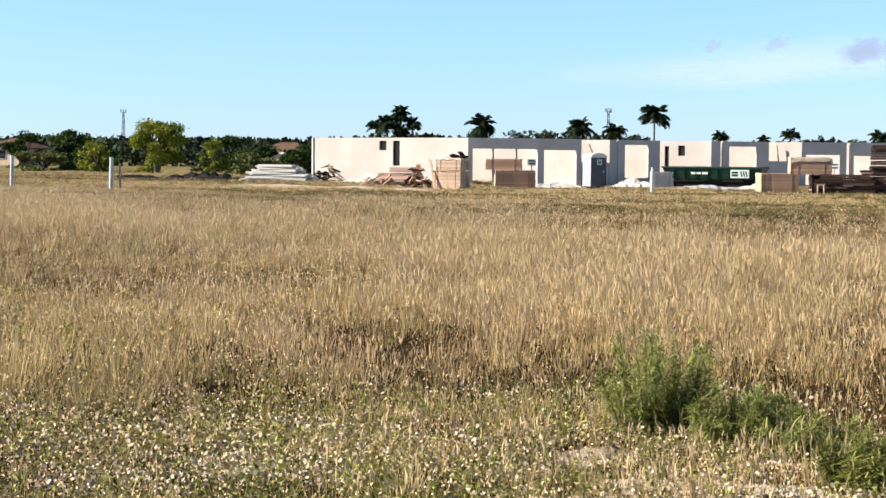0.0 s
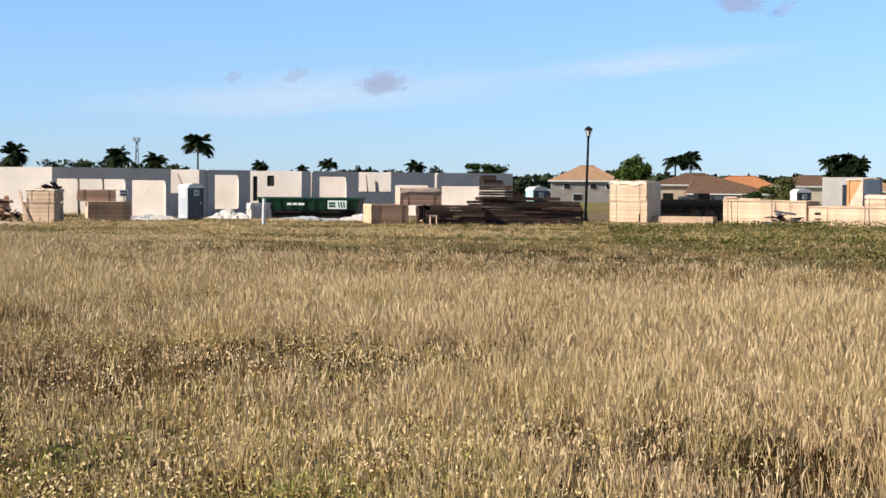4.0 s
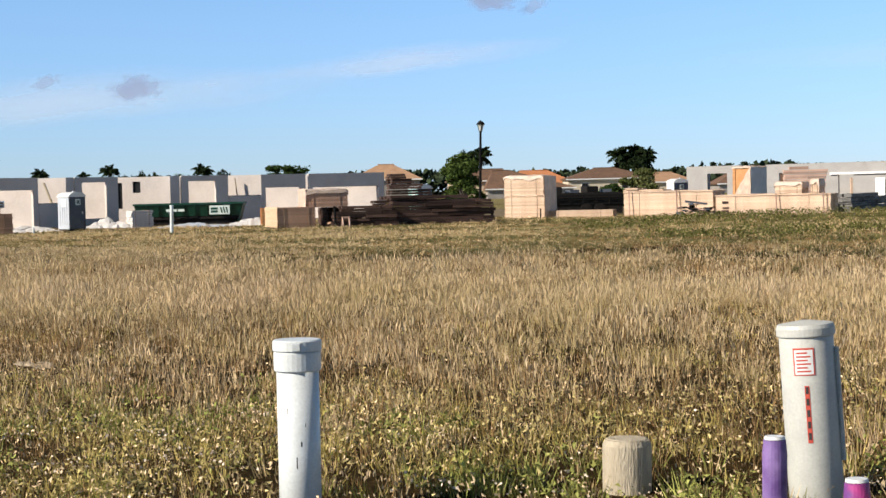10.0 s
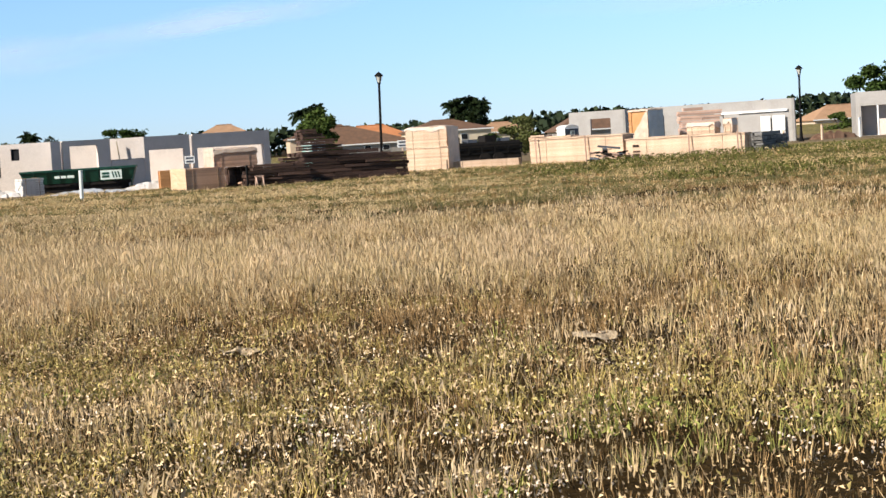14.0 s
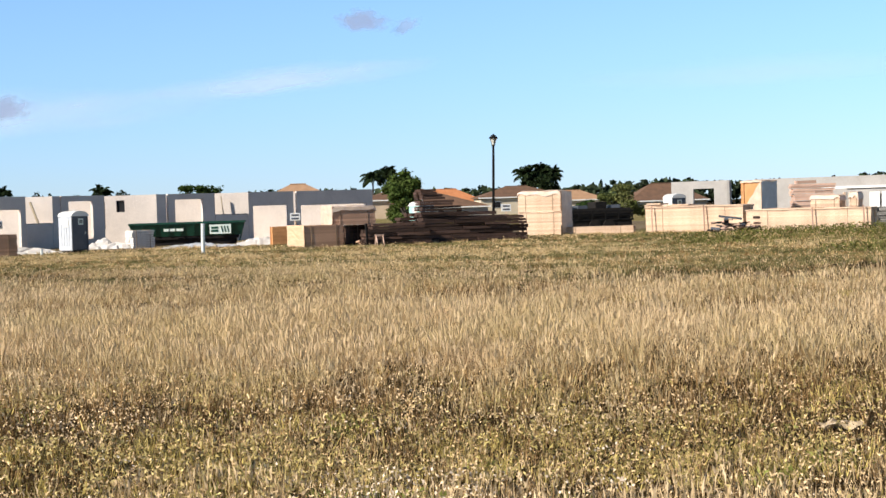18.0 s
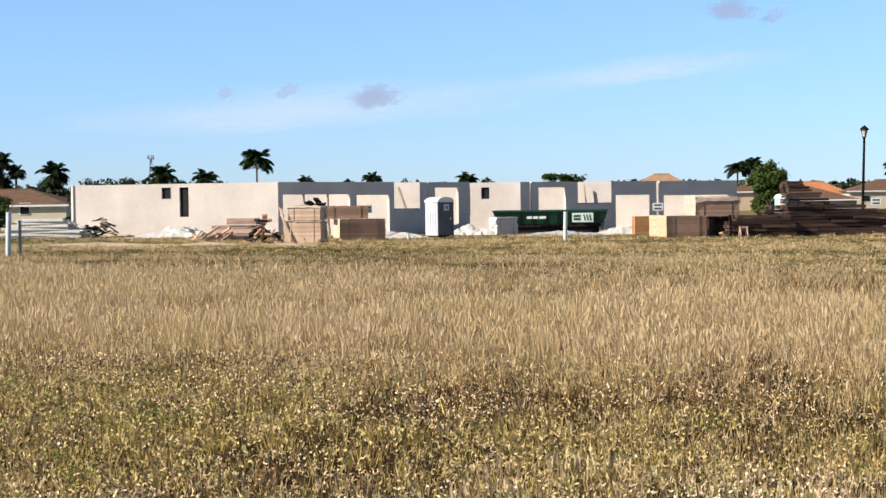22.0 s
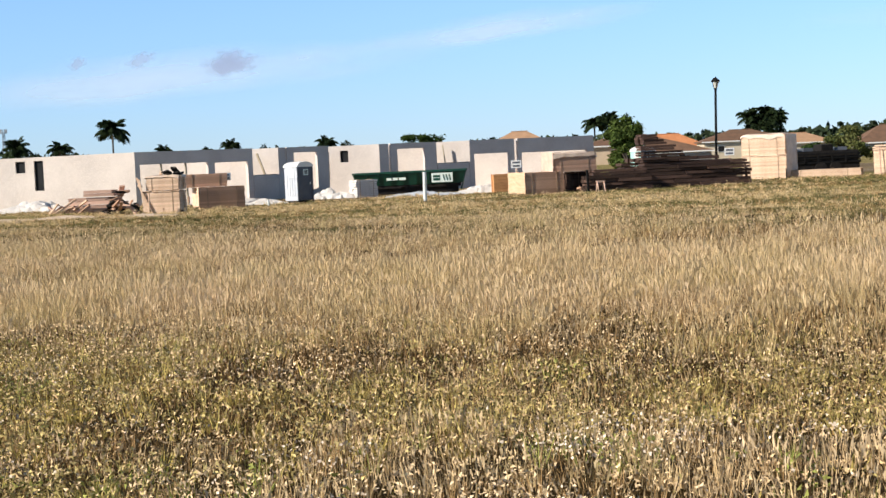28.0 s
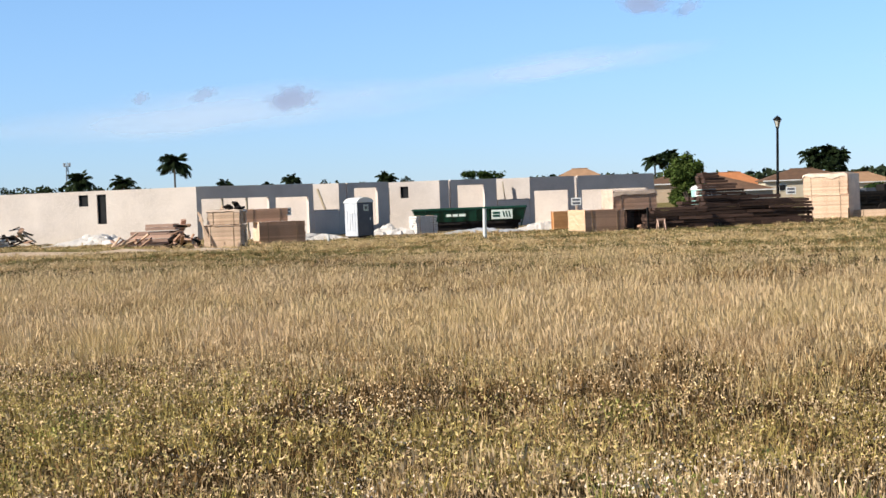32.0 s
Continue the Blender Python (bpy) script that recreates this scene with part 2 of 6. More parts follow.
M_ORANGE = material("orange_wood", (0.52, 0.27, 0.12), (0.46, 0.23, 0.10), 3, 0.8, 0.2, 40, each=0.1)

M_TEAL = material("teal_plastic", (0.35, 0.58, 0.54), (0.30, 0.52, 0.49), 3, 0.5, 0.05, 50)
M_GBLOCK = material("grey_block", (0.37, 0.355, 0.34), (0.32, 0.305, 0.29), 1.1, 0.9, 0.5, 24, c=(0.41, 0.39, 0.37))
M_SHEET = material("white_sheeting", (0.68, 0.65, 0.62), (0.56, 0.53, 0.50), 2.0, 0.5, 0.3, 14, c=(0.72, 0.69, 0.66), each=0.12)
M_OLIVE = material("olive_leaf", (0.13, 0.14, 0.05), (0.09, 0.11, 0.035), 0.6, 0.6, 0, 9, island=0.4, translucent=0.15)
M_STEELG = material("galvanised_steel", (0.30, 0.32, 0.34), (0.25, 0.27, 0.29), 1, 0.6, 0, 9)
M_FEATHER = material("feathery_leaf", (0.35, 0.375, 0.12), (0.19, 0.225, 0.06), 3, 0.6, 0, 30, island=0.6, translucent=0.25)
M_MOUND = material("mound_leaf", (0.095, 0.10, 0.025), (0.14, 0.135, 0.045), 0.3, 0.65, 0, 20, island=0.45, translucent=0.15)

# lumber darkened further, with the shade of unlit sides in its colour
M_SHADED_DARK = material("dark_shaded_lumber", (0.078, 0.046, 0.036), (0.036, 0.022, 0.018), 1.4, 0.8, 0.4, 35, c=(0.12, 0.074, 0.056), stretch=(1, 1, 6), each=0.45)
M_STRAW = material("pale_patch", (0.55, 0.44, 0.31), (0.42, 0.33, 0.22), 14, 0.9, 0.3, 60)
# mean tone of the grass from above, for ground the camera never sees
M_UNSEEN = material("unseen_ground", (0.085, 0.06, 0.028), (0.06, 0.043, 0.019), 0.7, 0.95, 0.8, 30, c=(0.12, 0.085, 0.04))
M_GRAVEL = material("pale_gravel", (0.72, 0.61, 0.47), (0.54, 0.44, 0.33), 4, 0.9, 0, 40, island=0.4)
# sand whose tone is set by the light it bounces onto shaded walls
M_SAND = material("bounce_sand", (0.19, 0.145, 0.09), (0.15, 0.115, 0.07), 0.5, 0.95, 0.6, 12, c=(0.23, 0.185, 0.125))
M_BELT = material("belt_weed", (0.155, 0.142, 0.058), (0.092, 0.09, 0.036), 0.15, 0.7, 0, 0.9, island=0.45, translucent=0.15, swing=TUFTS)
M_TURF = material("short_turf", (0.23, 0.185, 0.075), (0.13, 0.118, 0.038), 0.12, 0.95, 0.8, 1.6, c=(0.31, 0.24, 0.115), stretch=(0.35, 1, 1), swing=TUFTS)
M_CLAY = material("bare_clay", (0.50, 0.40, 0.31), (0.42, 0.31, 0.23), 3.0, 0.95, 0.7, 40, c=(0.62, 0.53, 0.43))
M_STRAP = material("strap", (0.25, 0.18, 0.11), (0.2, 0.14, 0.09), 3, 0.6, 0, 40)


# ---- mesh helpers ----
def part(name, bm, mat, parent=None, label="", smooth=False):
    me = bpy.data.meshes.new(name)
    bm.to_mesh(me)
    bm.free()
    me.materials.append(mat)
    if smooth:
        me.shade_smooth()
    ob = new(name, me)
    ob.parent = parent
    return tagged(ob, label) if label else ob


def thing(name, m, label, category, group="", kind=""):
    ob = new(name)
    ob.matrix_basis = m
    return tagged(ob, label, category, group, kind)


def block(bm, c, s, rz=0.0, bevel=0.0, rx=0.0, ry=0.0):
    """A box of size s round c, turned; bevelled where bevel is given."""
    m = pose(*c, rx, ry, rz) @ Matrix.Diagonal((*s, 1))
    made = bmesh.ops.create_cube(bm, size=1, matrix=m)
    if bevel:
        edges = list({e for v in made["verts"] for e in v.link_edges})
        bmesh.ops.bevel(bm, geom=edges, offset=bevel, segments=2, affect="EDGES")
    return bm


def boxed(c, s, rz=0.0, bevel=0.0, rx=0.0, ry=0.0):
    return block(bmesh.new(), c, s, rz, bevel, rx, ry)


def rod(bm, a, b, r0, r1=None, sides=8):
    a, b = Vector(a), Vector(b)
    m = Matrix.Translation((a + b) / 2) @ (b - a).to_track_quat("Z", "Y").to_matrix().to_4x4()
    bmesh.ops.create_cone(bm, cap_ends=True, segments=sides, radius1=r0, radius2=r0 if r1 is None else r1, depth=(b - a).length, matrix=m)
    return bm


def lathe(bm, rings, sides=24, cap=True):
    """A turned body from (radius, z) pairs."""
    loops = [[bm.verts.new((r * math.cos(k * math.tau / sides), r * math.sin(k * math.tau / sides), z)) for k in range(sides)] for r, z in rings]
    for low, high in zip(loops, loops[1:]):
        for k in range(sides):
            bm.faces.new((low[k], low[k - 1], high[k - 1], high[k]))
    if cap:
        bm.faces.new(loops[-1])
        bm.faces.new(reversed(loops[0]))
    bmesh.ops.recalc_face_normals(bm, faces=bm.faces)
    return bm


def soup(name, verts, faces_n, mat, label, category, kind="stuff"):
    """One mesh from an array of corners, every faces_n of them a face."""
    verts = np.asarray(verts, np.float32).reshape(-1, 3)
    me = bpy.data.meshes.new(name)
    count = len(verts) // faces_n
    me.vertices.add(len(verts))
    me.vertices.foreach_set("co", verts.ravel())
    me.loops.add(len(verts))
    me.loops.foreach_set("vertex_index", np.arange(len(verts), dtype=np.int32))
    me.polygons.add(count)
    me.polygons.foreach_set("loop_start", np.arange(0, len(verts), faces_n, dtype=np.int32))
    me.polygons.foreach_set("loop_total", np.full(count, faces_n, np.int32))
    me.materials.append(mat)
    me.update(calc_edges=True)
    ob = new(name, me)
    return tagged(ob, label, category, "", kind) if label else ob


# ---- ground ----
def off_path(x, y):
    """Metres from the line that the camera walks, towards the building site."""
    return (y - 3 + 0.56 * (x + 2.3)) / 1.146


def ground_z(x, y):
    d = np.clip((off_path(x, y) - 16) / 56, 0, 1)
    z = 0.46 * (1 - d * d * (3 - 2 * d))
    near = np.clip(1 - np.hypot(x - 15, y - 30) / 150, 0, 1)
    mound = 0.4 * np.exp(-(((x - 27) / 14) ** 2 + ((y - 74) / 5) ** 2))
    step_x, step_y = np.clip((-17 - x) / 3, 0, 1), np.clip((y - 84) / 6, 0, 1)
    pad = 0.2 * step_x * step_x * (3 - 2 * step_x) * step_y * step_y * (3 - 2 * step_y)
    dip = 0.13 * np.exp(-(((x - 6.9) / 2.0) ** 2 + ((y - 5.3) / 1.3) ** 2))
    off, side = np.clip((11.4 - off_path(x, y)) / 2.6, 0, 1), np.clip((x - 13.8) / 2.4, 0, 1)
    hollow = 0.26 * off * off * (3 - 2 * off) * side * side * (3 - 2 * side)
    return z + mound + pad - dip - hollow + near * 0.025 * (np.sin(x * 0.9 + y * 0.37) + np.sin(y * 0.8 - x * 0.5))


def in_view(x, y, more=0.0):
    """The part of the field inside the camera's view, where grass is densest; more widens it."""
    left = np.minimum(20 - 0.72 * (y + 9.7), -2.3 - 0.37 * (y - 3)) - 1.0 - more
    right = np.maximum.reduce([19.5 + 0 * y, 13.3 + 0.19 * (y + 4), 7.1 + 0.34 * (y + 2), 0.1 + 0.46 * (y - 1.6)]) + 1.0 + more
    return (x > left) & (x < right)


def lay_ground():
    grown = 100 * np.geomspace(0.02, 25, 26)
    xs = np.concatenate([-95 - grown[::-1], np.arange(-95, 115.1, 1.5), 115 + grown])
    ys = np.concatenate([-60 - grown[:12][::-1], np.arange(-60, 145.1, 1.0), 145 + 1.36 * grown])
    gx, gy = np.meshgrid(xs, ys)
    co = np.stack([gx, gy, ground_z(gx, gy)], -1).reshape(-1, 3)
    w = len(xs)
    idx = np.arange(len(co)).reshape(len(ys), w)
    quads = np.stack([idx[:-1, :-1], idx[:-1, 1:], idx[1:, 1:], idx[1:, :-1]], -1).reshape(-1, 4)
    me = bpy.data.meshes.new("ground")
    me.from_pydata(co.tolist(), [], quads.tolist())
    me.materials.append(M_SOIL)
    me.materials.append(M_TURF)
    mid = co[quads].mean(1)
    d = off_path(mid[:, 0], mid[:, 1]) + 3 * np.sin(mid[:, 0] * 0.35)
    me.materials.append(M_UNSEEN)
    # ground outside the camera's view and under the walk
    outside = ~in_view(mid[:, 0], mid[:, 1], 1.0) | (off_path(mid[:, 0], mid[:, 1]) < 1.6)
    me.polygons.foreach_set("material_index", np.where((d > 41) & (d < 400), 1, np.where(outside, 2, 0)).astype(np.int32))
    me.shade_smooth()
    tagged(new("ground", me), "dry sandy field soil under tall tan grass", "ground", "", "structure")


lay_ground()


def lay_sand():
    """Bare sand round the houses, a few centimetres over the field soil, added to bounce light onto the shaded walls.
    """
    bm = bmesh.new()
    rim = [(-37, 99.5), (-19, 97.5), (-9, 103.6), (4, 105.5), (14, 113), (30, 117.5), (62, 113), (90, 135), (60, 165), (-10, 150), (-48, 124)]
    top = [bm.verts.new((x, y, 0.055)) for x, y in rim]
    low = [bm.verts.new((10 + (x - 10) * 1.03, 120 + (y - 120) * 1.05, -0.03)) for x, y in rim]
    bm.faces.new(top)
    for k in range(len(rim)):
        bm.faces.new((low[k - 1], low[k], top[k], top[k - 1]))
    bmesh.ops.recalc_face_normals(bm, faces=bm.faces)
    tagged(part("ground_sand", bm, M_SAND), "bare sand round the unfinished houses, added to bounce light", "sand", "", "structure")


lay_sand()


# ---- block houses without roofs ----
def wall_piece(name, a, b, z0, z1, thick, mat, parent, holes=()):
    """One wall of thickness thick from a to b (inside to its left), with holes (from, to, low, high) through it."""
    a, b = Vector((*a, 0)), Vector((*b, 0))
    along = (b - a).normalized()
    inward = Vector((-along.y, along.x, 0)) * thick
    length = (b - a).length
    ss = sorted({0.0, length, *(v for h in holes for v in h[:2])})
    zs = sorted({z0, z1, *(v for h in holes for v in h[2:])})
    solid = {(i, k): not any(h[0] <= (ss[i] + ss[i + 1]) / 2 <= h[1] and h[2] <= (zs[k] + zs[k + 1]) / 2 <= h[3] for h in holes)
             for i in range(len(ss) - 1) for k in range(len(zs) - 1)}
    bm = bmesh.new()
    grid = {}

    def at(i, k, side):
        if (i, k, side) not in grid:
            grid[i, k, side] = bm.verts.new(a + along * ss[i] + inward * side + Vector((0, 0, zs[k])))
        return grid[i, k, side]

    for (i, k), full in solid.items():
        if not full:
            continue
        bm.faces.new((at(i, k, 0), at(i + 1, k, 0), at(i + 1, k + 1, 0), at(i, k + 1, 0)))
        bm.faces.new((at(i, k, 1), at(i, k + 1, 1), at(i + 1, k + 1, 1), at(i + 1, k, 1)))
        for di, dk, p, q in ((-1, 0, (i, k), (i, k + 1)), (1, 0, (i + 1, k + 1), (i + 1, k)), (0, -1, (i + 1, k), (i, k)), (0, 1, (i, k + 1), (i + 1, k + 1))):
            if not solid.get((i + di, k + dk), False):
                bm.faces.new((at(*p, 0), at(*q, 0), at(*q, 1), at(*p, 1)))
    bmesh.ops.recalc_face_normals(bm, faces=bm.faces)
    return part(name, bm, mat, parent)


H = 3.22
T = 0.2
BACK = Vector((-12.9, 3.2)) / 13.29


def block_house(label, front_a, front_b, depth, front_holes, side_holes=(), far_holes=(), back=BACK, mid=None):
    """A roofless house: front from front_a to front_b, both side walls run back from it."""
    a, b = Vector(front_a), Vector(front_b)
    home = thing("block_house", Matrix.Identity(4), label, "house", "unfinished houses in a row")
    n = (b - a).normalized()
    wall_piece("front_wall", a, b, 0, H, T, M_BLOCK, home, front_holes)
    c, d = a + back * depth, b + back * depth
    wall_piece("side_wall", c, a - back * 0.003, 0, H - 0.005, T, M_BLOCK, home, side_holes)
    side = Vector((-back.y, back.x)) * (1 if Vector((-back.y, back.x)).dot(b - a) > 0 else -1)
    # a near-black backing is added in each hole for the dark inside
    for h in side_holes:
        mid_way = c + (a - c).normalized() * (h[0] + h[1]) / 2 + side * 0.14
        part("hole_backing", boxed((mid_way.x, mid_way.y, (h[2] + h[3]) / 2), (h[1] - h[0] + 0.1, 0.03, h[3] - h[2] + 0.1), math.degrees(math.atan2(back.y, back.x))), M_PANE, home, "dark backing that stands in for a shaded inside")
    wall_piece("side_wall", b + back * T * 1.3, d, 0, H - 0.008, T, M_BLOCK, home, far_holes)
    wall_piece("back_wall", d, c, 0, H - 0.01, T, M_BLOCK, home)
    slab = bmesh.new()
    vs = [slab.verts.new((p.x, p.y, z)) for z in (0.0, 0.07) for p in (a, b, d, c)]
    for q in ((0, 1, 2, 3), (4, 5, 6, 7), (0, 1, 5, 4), (1, 2, 6, 5), (2, 3, 7, 6), (3, 0, 4, 7)):
        slab.faces.new([vs[k] for k in q])
    bmesh.ops.recalc_face_normals(slab, faces=slab.faces)
    part("floor_slab", slab, M_BLOCK, home)
    return home


E0, E1, E3, E4, E6 = (-32.4, 106.3), (-19.5, 103.1), (-13.6, 109.9), (-12.3, 112.5), (-9.4, 115.5)
E7, E11, E12, E14 = (-6.3, 118.3), (-2.6, 120.9), (-0.4, 121.9), (8.2, 125.8)
block_house("pale concrete block house with two wide garage openings and no roof", E1, E3, 13.29,
            [(0.36, 5.45, 0.07, 2.5), (5.97, 8.6, 0.07, 2.45)], [(5.95, 6.55, 2.35, 3.0), (7.1, 7.68, 1.3, 3.0)])
block_house("narrow concrete block house with one tall opening and no roof", E4, E6, 12.0, [(0.6, 0.7, 0.07, H), (1.27, 3.21, 0.55, 2.88)])
block_house("concrete block house with a small square window and no roof", E7, E11, 12.0, [(0.73, 0.88, 0.07, H), (1.41, 3.54, 0.07, 2.85)], [(9.35, 9.9, 2.15, 2.9), (8.25, 8.6, 1.1, 2.85)])
block_house("concrete block house with two garage openings and no roof", E12, E14, 12.0,
            [(0.33, 2.89, 0.07, 2.3), (3.34, 3.58, 0.07, H), (3.88, 8.97, 0.07, 2.25)])

for a, b, z, label in ((E3, E4, 1.55, "low block wall between two houses"), (E11, E12, 1.75, "low block wall between two houses")):
    low = thing("low_wall", Matrix.Identity(4), label, "wall", "low walls between the houses")
    a, b = Vector(a), Vector(b)
    along = (b - a).normalized()
    wall_piece("blockwork", a + along * 0.05, b - along * 0.05, 0, z, T * 0.9, M_BLOCK, low)
    wall_piece("coping", a + along * 0.06, b - along * 0.06, z + 0.002, z + 0.07, T, M_GBLOCK, low)


# ---- building site things ----
def portable_toilet(m, label, shell, door_mat):
    t = thing("portable_toilet", m, label, "toilet", "portable toilets")
    w, h = 1.12, 2.0
    part("skid", boxed((0, 0, 0.06), (1.16, 1.16, 0.12), 0, 0.02), M_DARK, t)
    for x in (-1, 1):
        side = boxed((x * (w / 2 - 0.02), 0, 0.12 + 0.93), (0.05, w, 1.86), 0, 0.015)
        for k in range(4):
            block(side, (x * w / 2, -0.33 + 0.22 * k, 0.95), (0.05, 0.07, 1.2), 0, 0.01)
        part("side_panel", side, shell, t)
    part("back_panel", boxed((0, w / 2 - 0.03, 1.05), (w - 0.08, 0.05, 1.86), 0, 0.015), shell, t)
    part("door", boxed((0, -w / 2 + 0.02, 1.05), (0.9, 0.04, 1.8), 0, 0.015), door_mat, t)
    for x in (-1, 1):
        part("corner_post", boxed((x * 0.5, -w / 2 + 0.03, 1.05), (0.1, 0.1, 1.86), 0, 0.02), door_mat, t)
    part("latch", boxed((0.34, -w / 2 - 0.01, 1.05), (0.06, 0.03, 0.14), 0, 0.008), M_WHITE, t)
    sign = part("sign_plate", boxed((0.05, -w / 2 - 0.006, 1.66), (0.34, 0.014, 0.34)), M_SIGNW, t)
    part("symbol", boxed((0.0, -w / 2 - 0.018, 1.66), (0.07, 0.008, 0.2)), M_BLACKP, sign)
    part("symbol", boxed((0.11, -w / 2 - 0.018, 1.66), (0.07, 0.008, 0.2)), M_BLACKP, sign)
    part("sticker", boxed((-w / 2 - 0.03, -0.12, 1.6), (0.012, 0.4, 0.42)), M_WHITE, t)
    roof = bmesh.new()
    rows = []
    for k in range(11):
        u = -1 + 0.2 * k
        rows.append([roof.verts.new((0.6 * u, y, 1.98 + 0.26 * (1 - u * u) ** 0.6)) for y in (-0.6, 0.6)] + [roof.verts.new((0.6 * u, y, 1.95)) for y in (0.6, -0.6)])
    for p, q in zip(rows, rows[1:]):
        for k in range(4):
            roof.faces.new((p[k], p[(k + 1) % 4], q[(k + 1) % 4], q[k]))
    roof.faces.new(rows[0])
    roof.faces.new(rows[-1])
    bmesh.ops.recalc_face_normals(roof, faces=roof.faces)
    part("roof", roof, M_WHITE, t, "white translucent domed roof", smooth=False)
    part("vent_pipe", rod(bmesh.new(), (0.4, 0.4, 0.2), (0.4, 0.4, 2.3), 0.05), M_WHITE, t)
    return t


portable_toilet(pose(-10.15, 100.9, 0, 0, 0, 43), "grey portable toilet with white domed roof on the sand", M_TSIDE, M_GREY)


def dumpster():
    d = thing("roll_off_dumpster", pose(-4.2, 109.7, 0, 0, 0, -2), "dark green steel roll-off dumpster with white sign", "dumpster")
    L, W, h = 6.7, 2.3, 1.36
    for s in (-1, 1):
        bm = bmesh.new()
        y = s * W / 2
        pts = [(-L / 2 + 0.42, 0.6), (L / 2 - 0.26, 0.6), (L / 2, h), (-L / 2, h)]
        v = [bm.verts.new((x, y + k - s * (0.0 if z > 1 else 0.3), z)) for k in (-0.03, 0.03) for x, z in pts]
        for q in ((0, 1, 2, 3), (4, 5, 6, 7), (0, 1, 5, 4), (1, 2, 6, 5), (2, 3, 7, 6), (3, 0, 4, 7)):
            bm.faces.new([v[k] for k in q])
        bmesh.ops.recalc_face_normals(bm, faces=bm.faces)
        part("side_plate", bm, M_DUMP, d)
        part("top_rail", boxed((0, y, h), (L + 0.1, 0.14, 0.12), 0, 0.02), M_DUMP, d)
        # rail coloured near black for the shadow under the side
        part("bottom_rail", boxed((0.1, y - s * 0.36, 0.5), (L - 0.9, 0.12, 0.2), 0, 0.02), M_DARK, d)
        for k in range(8):
            part("rib", boxed((-L / 2 + 0.75 + k * 0.75, y - s * 0.09, 0.98), (0.09, 0.07, 0.72), 0, 0.015, s * -21), M_DUMP, d)
    for x, tilt in ((-L / 2 + 0.2, -20), (L / 2 - 0.16, 16)):
        part("end_plate", boxed((x, 0, 0.78), (0.06, W - 0.34, 1.2), 0, 0, 0, tilt), M_DUMP, d)
    # bed coloured near black, standing in for the shadow below the body
    part("bed", boxed((0, 0, 0.33), (L - 1.0, W - 0.9, 0.5)), M_DARK, d)
    for x in (-2.2, 2.3):
        for y in (-0.8, 0.8):
            part("roller", rod(bmesh.new(), (x, y - 0.1, 0.1), (x, y + 0.1, 0.1), 0.1, sides=14), M_DARK, d)
    sign = part("sign_board", boxed((1.95, -W / 2 - 0.11, 0.95), (1.25, 0.03, 0.55), 0, 0.005), M_SIGNW, d, "pale sign with dark bars")
    for k in range(2):
        part("mark", boxed((1.62, -W / 2 - 0.13, 1.04 - 0.18 * k), (0.42, 0.02, 0.13)), M_DUMP, sign)
    for k in range(3):
        part("mark", boxed((2.06 + 0.17 * k, -W / 2 - 0.13, 0.95), (0.08, 0.02, 0.36), 0, 0, 0, -14), M_DUMP, sign)
    for k in range(3):
        part("print_bar", boxed((-1.2 + 0.37 * k + (0.05 if k == 2 else 0), -W / 2 - 0.1, 0.98), (0.3 + 0.1 * (k == 2), 0.02, 0.15)), M_SIGNW, d)
    return d


dumpster()
rnd = random.Random(4)


def lumber_stack(m, size, label, board, mat, end_mat=None, gap=0.005, ragged=0.02, sticks=True, rows_x=None, group="lumber stacks"):
    """A bundle of boards along x, in layers; each board is a part."""
    t = thing("lumber_stack", m, label, "lumber", group)
    L, W, h = size
    bw, bh = board
    ny, nz = max(1, round(W / bw)), max(1, round(h / bh))
    me = bpy.data.meshes.new("board")
    bm = boxed((0, 0, 0), (L, W / ny - gap, h / nz - gap * 0.7), 0, 0)
    bm.to_mesh(me)
    bm.free()
    me.materials.append(mat)
    for k in range(nz):
        for j in range(ny):
            if 0 < j < ny - 1 and 0 < k < nz - 1:
                continue
            b = new("board", me)
            b.parent = t
            b.matrix_basis = pose(rnd.uniform(-ragged, ragged), -W / 2 + (j + 0.5) * W / ny + rnd.uniform(-0.3, 0.3) * gap, (k + 0.5) * h / nz, 0, 0, rnd.uniform(-0.25, 0.25))
    part("core", boxed((0, 0, h / 2), (L - 0.1, W - 2 * W / ny - 0.02, max(h - 2 * h / nz - 0.02, 0.05))), mat, t)
    if sticks:
        for x in (-0.32 * L, 0.32 * L):
            part("strap", boxed((x, 0, h / 2), (0.022, W + 0.03, h + 0.02)), M_STRAP, t)
    return t


